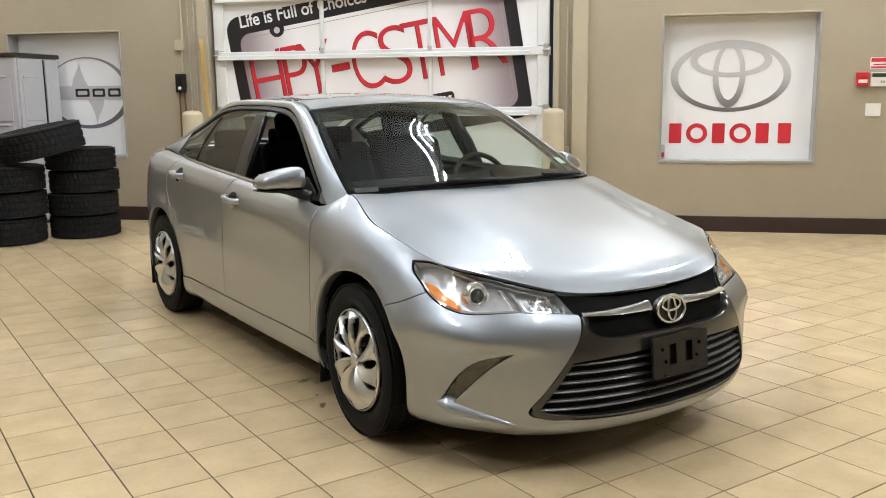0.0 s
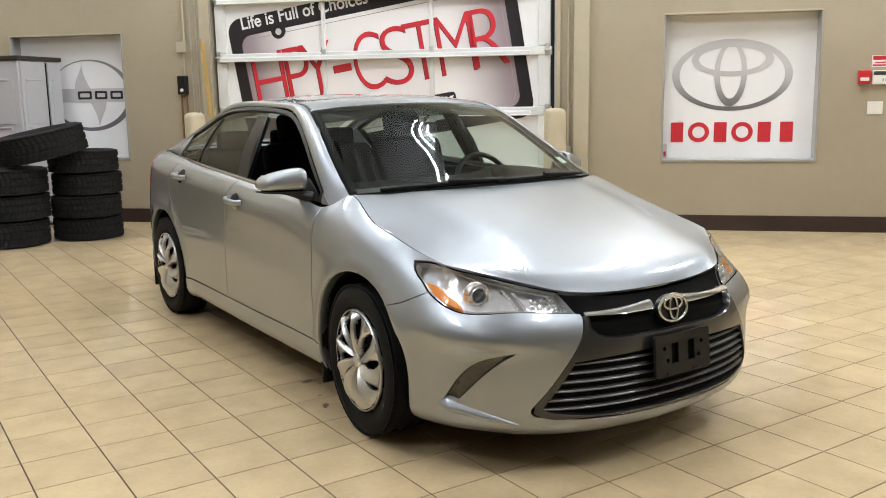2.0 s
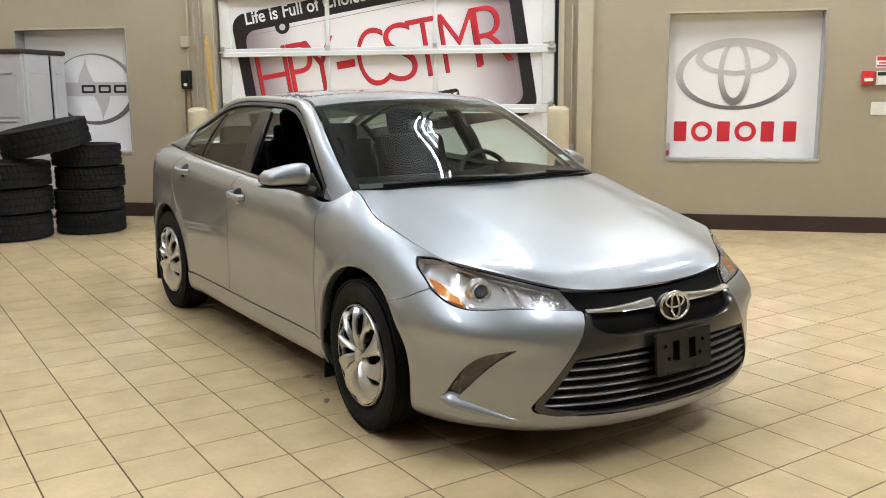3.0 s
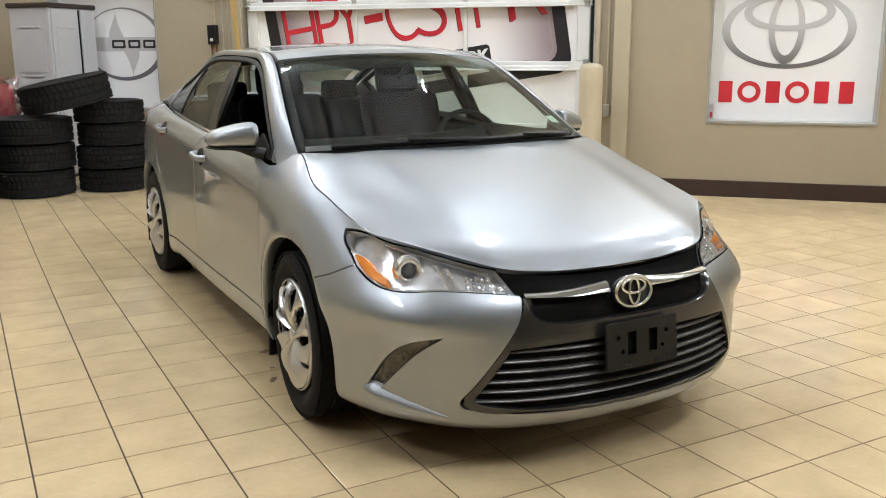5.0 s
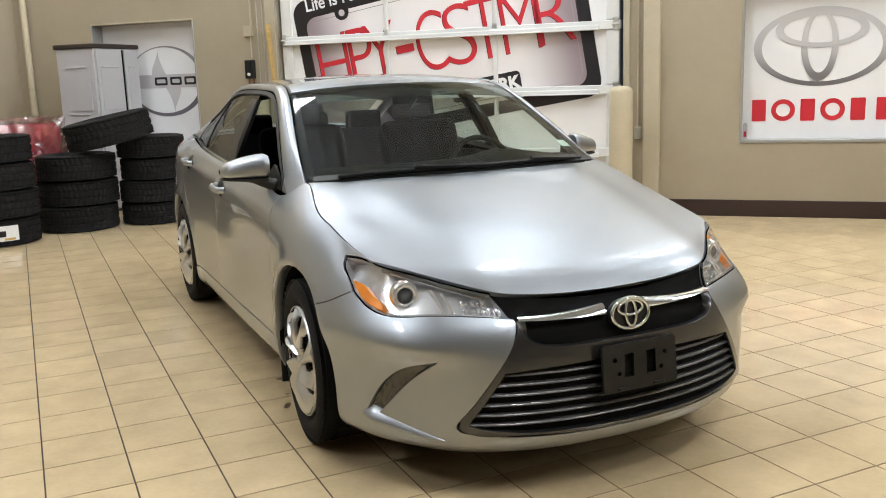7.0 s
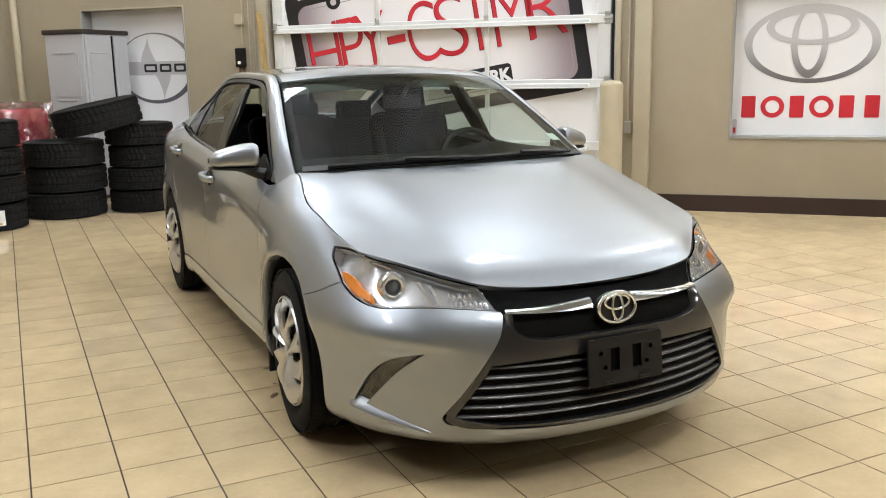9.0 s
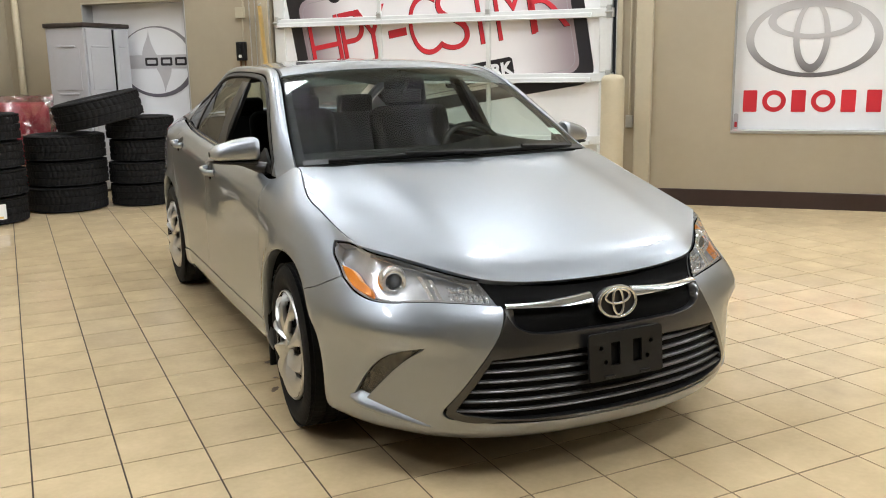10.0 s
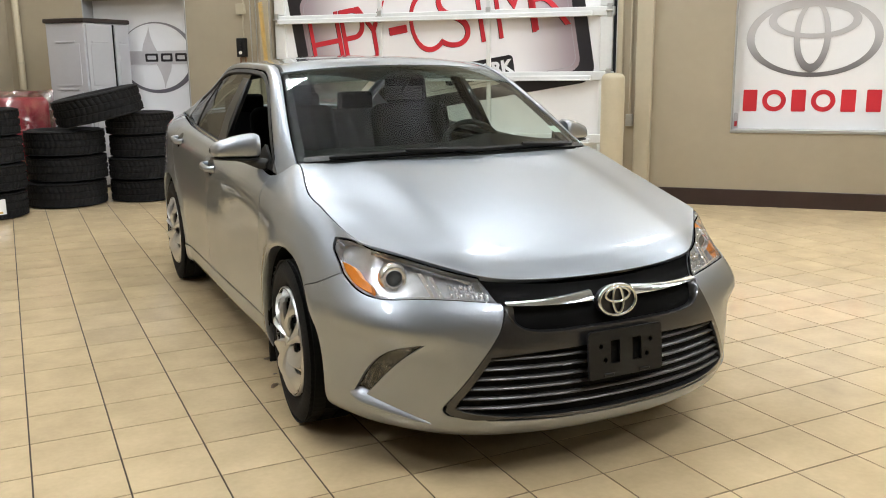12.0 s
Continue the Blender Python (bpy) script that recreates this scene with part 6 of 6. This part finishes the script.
# drain pipe in the left corner
t = thing("drain_pipe", WALL @ pose(-6.40, V_WALL - 0.06, 0), "tan painted drain pipe in the corner of the walls", "pipe")
part("pipe", tube([(0, 0, 0), (0, 0, Z_CEIL)], 0.040, 20), M_BOLLARD, t, "", 60)
for z in (1.42, 3.2):
    part("strap", lathe([(0.041, z - 0.014), (0.0445, z - 0.014), (0.0445, z + 0.014), (0.041, z + 0.014)], 20), M_TRIM, t)


def bollard(u, v):
    t = thing("bollard", WALL @ pose(u, v, 0), "beige painted steel bollard beside the overhead door", "bollard", "bollards by the door")
    part("post", lathe([(0.108, 0.0), (0.108, 1.20), (0.104, 1.225), (0.088, 1.245), (0.06, 1.256), (0.0, 1.262)], 40), M_BOLLARD, t, "", 40)
    part("foot", lathe([(0.135, 0.0), (0.135, 0.012), (0.108, 0.02)], 40), M_BOLLARD, t, "", 40)


bollard(0.885, 6.86)
bollard(-2.98, 6.86)


# ---- tyres, cabinet and the wrapped bundle ----
def tread_tyre(r, w, blocks):
    bm = tyre_mesh(r, w, r * 0.58, blocks, 0.010)
    bmesh.ops.transform(bm, matrix=Matrix.Rotation(radians(90), 4, "Y"), verts=bm.verts)
    return bm


def loose_tyre(m, r, w, blocks, label, sticker=None):
    t = thing("tyre", m, label, "tyre", "stacked tyres")
    part("tread", tread_tyre(r, w, blocks), M_RUBBER, t, "", 35)
    part("inner_wall", lathe([(r * 0.58, -w * 0.36), (r * 0.57, -w * 0.2), (r * 0.6, 0), (r * 0.57, w * 0.2), (r * 0.58, w * 0.36)], 48), M_PIT, t, "", 60)
    if sticker:
        a0, a1, mat2 = sticker
        bm = lathe([(r + 0.0025, -w * 0.28), (r + 0.0025, w * 0.28)], 12, arc=radians(a1 - a0), m=pose(0, 0, 0, 0, 0, a0))
        s = part("label_sticker", bm, M_WHITE, t, "white paper tread label")
        bm = lathe([(r + 0.004, -w * 0.12), (r + 0.004, w * 0.10)], 6, arc=radians((a1 - a0) * 0.45), m=pose(0, 0, 0, 0, 0, a0 + (a1 - a0) * 0.2))
        part("print_bar", bm, M_BLACK, s)
        bm = lathe([(r + 0.004, -w * 0.25), (r + 0.004, -w * 0.17)], 6, arc=radians((a1 - a0) * 0.3), m=pose(0, 0, 0, 0, 0, a0 + (a1 - a0) * 0.6))
        part("print_bar", bm, M_YELLOW, s)
    return t


STACKS = (((1.582, 7.524), 0.358, 0.238, 4, 44, None), ((0.788, 7.508), 0.400, 0.266, 3, 48, None), ((0.008, 6.998), 0.381, 0.2635, 4, 46, (0, 3)))
rng = random.Random(4)
for (x, y), r, w, n, blocks, stick in STACKS:
    for i in range(n):
        m = pose(x + rng.uniform(-0.018, 0.018), y + rng.uniform(-0.012, 0.012), w * (i + 0.5), 0, 0, rng.uniform(0, 360))
        st = None
        if stick and i in stick:
            m = pose(x, y, w * (i + 0.5))
            st = (-112, -62, None) if i == 0 else (-125, -78, None)
        loose_tyre(m, r, w * 0.985, blocks, "black winter tyre lying in a stack on the tiles" if not st else "black tyre with a white paper label, lying in a stack", st)
loose_tyre(Matrix.Translation((1.150, 7.435, 1.030)) @ pose(0, 0, 0, 0, -11.5, 0) @ pose(0, 0, 0, 0, 0, 20), 0.448, 0.285, 46, "black tyre lying tilted across two stacks of tyres")
t = thing("paper_tag", pose(1.285, 7.32, 0.318, 0, 0, 20), "small white paper tag stuck to a tyre", "tag")


def cabinet():
    t = thing("storage_cabinet", WALL @ pose(-5.385, 6.575, 0), "tall grey plastic storage cabinet with a dark brown top", "cabinet")
    W, D, H = 0.52, 0.74, 1.845
    part("body", box((0, 0, 0.03), (W, D, H), 0.012, 2), M_CABINET, t)
    part("plinth", box((0.01, 0.01, 0), (W - 0.01, D - 0.01, 0.03)), M_CABTOP, t)
    part("top", box((-0.02, -0.02, H), (W + 0.02, D + 0.02, H + 0.05), 0.012, 2), M_CABTOP, t, "dark brown top")
    # near side with moulded panels
    for z0, z1 in ((0.10, 0.62), (0.68, 1.10), (1.16, 1.62)):
        p = part("side_panel", box((0.09, -0.008, z0), (W - 0.07, 0.0, z1), 0.004, 2), M_CABINET, t)
        part("moulding", box((0.13, -0.016, z1 + 0.01), (W - 0.12, -0.002, z1 + 0.03), 0.005, 2), M_CABINET, p)
    for nm, y0, y1 in (("door", 0.02, 0.44), ("door", 0.485, D - 0.02)):
        d = part(nm, box((W, y0, 0.05), (W + 0.022, y1, H - 0.015), 0.006, 2), M_CABINET, t, "grey plastic door")
        for z0, z1 in ((0.12, 0.62), (0.68, 1.10), (1.16, 1.62)):
            part("moulding", box((W + 0.018, y0 + 0.07, z1 + 0.01), (W + 0.030, y1 - 0.07, z1 + 0.028), 0.004, 2), M_CABINET, d)
            part("door_panel", box((W + 0.020, y0 + 0.05, z0), (W + 0.027, y1 - 0.05, z1), 0.003, 1), M_CABINET, d)
    # black strip in place of the shade between the two doors
    part("door_gap_shade", box((W - 0.004, 0.44, 0.05), (W + 0.004, 0.485, H - 0.015)), M_PIT, t, "black strip standing in for the shaded gap between the doors")


cabinet()


def wrapped_bundle():
    t = thing("wrapped_bundle", pose(0.37, 8.17, 0) @ Matrix.Scale(1.064, 4), "red goods wrapped in clear crinkled plastic film", "bundle")
    bm = box((-0.30, -0.25, 0.0), (0.30, 0.25, 1.04), 0.05, 3)
    part("red_goods", bm, M_REDWRAP, t, "red packed goods", 60)
    bm = bmesh.new()
    bmesh.ops.create_icosphere(bm, subdivisions=5, radius=1.0)
    for v in bm.verts:
        n = v.co.normalized()
        m = max(abs(n.x) / 0.34, abs(n.y) / 0.29, abs(n.z) / 0.53)
        p = n / m
        k = 1 + 0.09 * noise.noise(n * 4) + 0.09 * abs(noise.noise(n * 9)) + 0.03 * abs(noise.noise(n * 21))
        v.co = Vector((p.x * k, p.y * k, 0.55 + p.z * k if p.z > -0.52 else 0.0))
    part("plastic_film", bm, M_FILM, t, "clear crinkled plastic film", 25)


M_REDWRAP = material("red_fabric", (0.50, 0.06, 0.08), 0.5, vary=0.25, scale=9, bump=0.3, bump_scale=14)
M_FILM = glass("clear_film", (0.86, 0.78, 0.80), 0.20, 3.6)
wrapped_bundle()
for o in list(bpy.data.objects):
    if o.name == "paper_tag":
        part("tag", box((0, 0, 0), (0.004, 0.06, 0.06)), M_WHITE, o)


# ---- floor: square tiles with recessed joints ----
TILE = 0.305


def tile_mesh(name, spots):
    """Tiles with a chamfered edge at the given centres, in one mesh."""
    a, b = TILE / 2 - 0.0026, TILE / 2 - 0.0027
    verts, faces = [], []
    for cx, cy in spots:
        k = len(verts)
        for e, z in ((0.0, -0.003), (0.0006, -0.0003), (0.0014, 0.0)):
            verts += [(cx - a + e, cy - b + e, z), (cx + a - e, cy - b + e, z), (cx + a - e, cy + b - e, z), (cx - a + e, cy + b - e, z)]
        for r in (0, 4):
            for i in range(4):
                j = (i + 1) % 4
                faces.append((k + r + i, k + r + j, k + r + 4 + j, k + r + 4 + i))
        faces.append((k + 8, k + 9, k + 10, k + 11))
    me = bpy.data.meshes.new(name)
    me.from_pydata(verts, [], faces)
    me.materials.append(M_TILE)
    return me


def build_floor():
    bm = bmesh.new()
    c = [WALL @ Vector(p) for p in ((U_LEFT - 0.25, V_BACK - 0.25, 0), (U_RIGHT + 0.25, V_BACK - 0.25, 0), (U_RIGHT + 0.25, V_WALL + 0.3, 0), (U_LEFT - 0.25, V_WALL + 0.3, 0))]
    slab([(p.x, p.y) for p in c], -0.05, -0.0026, bm)
    floor = tagged(link_mesh("floor", bm, M_GROUT), "beige ceramic floor tiles with dark grout joints", "floor", kind="structure")
    one, rest = tile_mesh("tile", [(0, 0)]), []
    for i in range(-62, 62):
        for j in range(-62, 62):
            x, y = (i + 0.5) * TILE, (j + 0.5) * TILE
            u, v, _ = WALL.inverted() @ Vector((x, y, 0))
            if not (U_LEFT - 0.3 < u < U_RIGHT + 0.3 and V_BACK - 0.3 < v < V_WALL + 0.25):
                continue
            if -2 <= i < 15 and -5 <= j < 12:
                o = new("tile", one)
                o.parent = floor
                o.location = (x, y, 0)
            else:
                rest.append((x, y))
    o = new("tiles", tile_mesh("tiles", rest))
    o.parent = floor
    tagged(o, kind="stuff")
    # the tiling is laid a little out of square
    floor.matrix_basis = Matrix.Translation((1.8, 0, 0)) @ pose(0, 0, 0, 0, 0, 0.6) @ Matrix.Translation((-1.8, 0, 0))


build_floor()


# ---- small spills on the tiles ----
M_SPILL = material("dried_oil_spill", (0.13, 0.08, 0.035), 0.35, vary=0.4, scale=60)


def floor_stain(x, y, rx, ry, turn, seed):
    rng_ = random.Random(seed)
    pts = [(rx * k * math.cos(a), ry * k * math.sin(a)) for a, k in ((math.tau * i / 22, 0.75 + 0.45 * rng_.random()) for i in range(22))]
    t = tagged(link_mesh("floor_stain", slab(pts, 0.0002, 0.0007), M_SPILL), "small brown dried spill on the floor tiles", "stain", "floor spills")
    t.matrix_basis = pose(x, y, 0, 0, 0, turn)


for i, (x, y, rx, ry, turn) in enumerate(((1.40, 1.49, 0.035, 0.02, 20), (1.32, 1.10, 0.035, 0.015, 60), (1.36, 1.25, 0.012, 0.009, 0), (1.44, 1.42, 0.010, 0.008, 0))):
    floor_stain(x, y, rx, ry, turn, 40 + i)
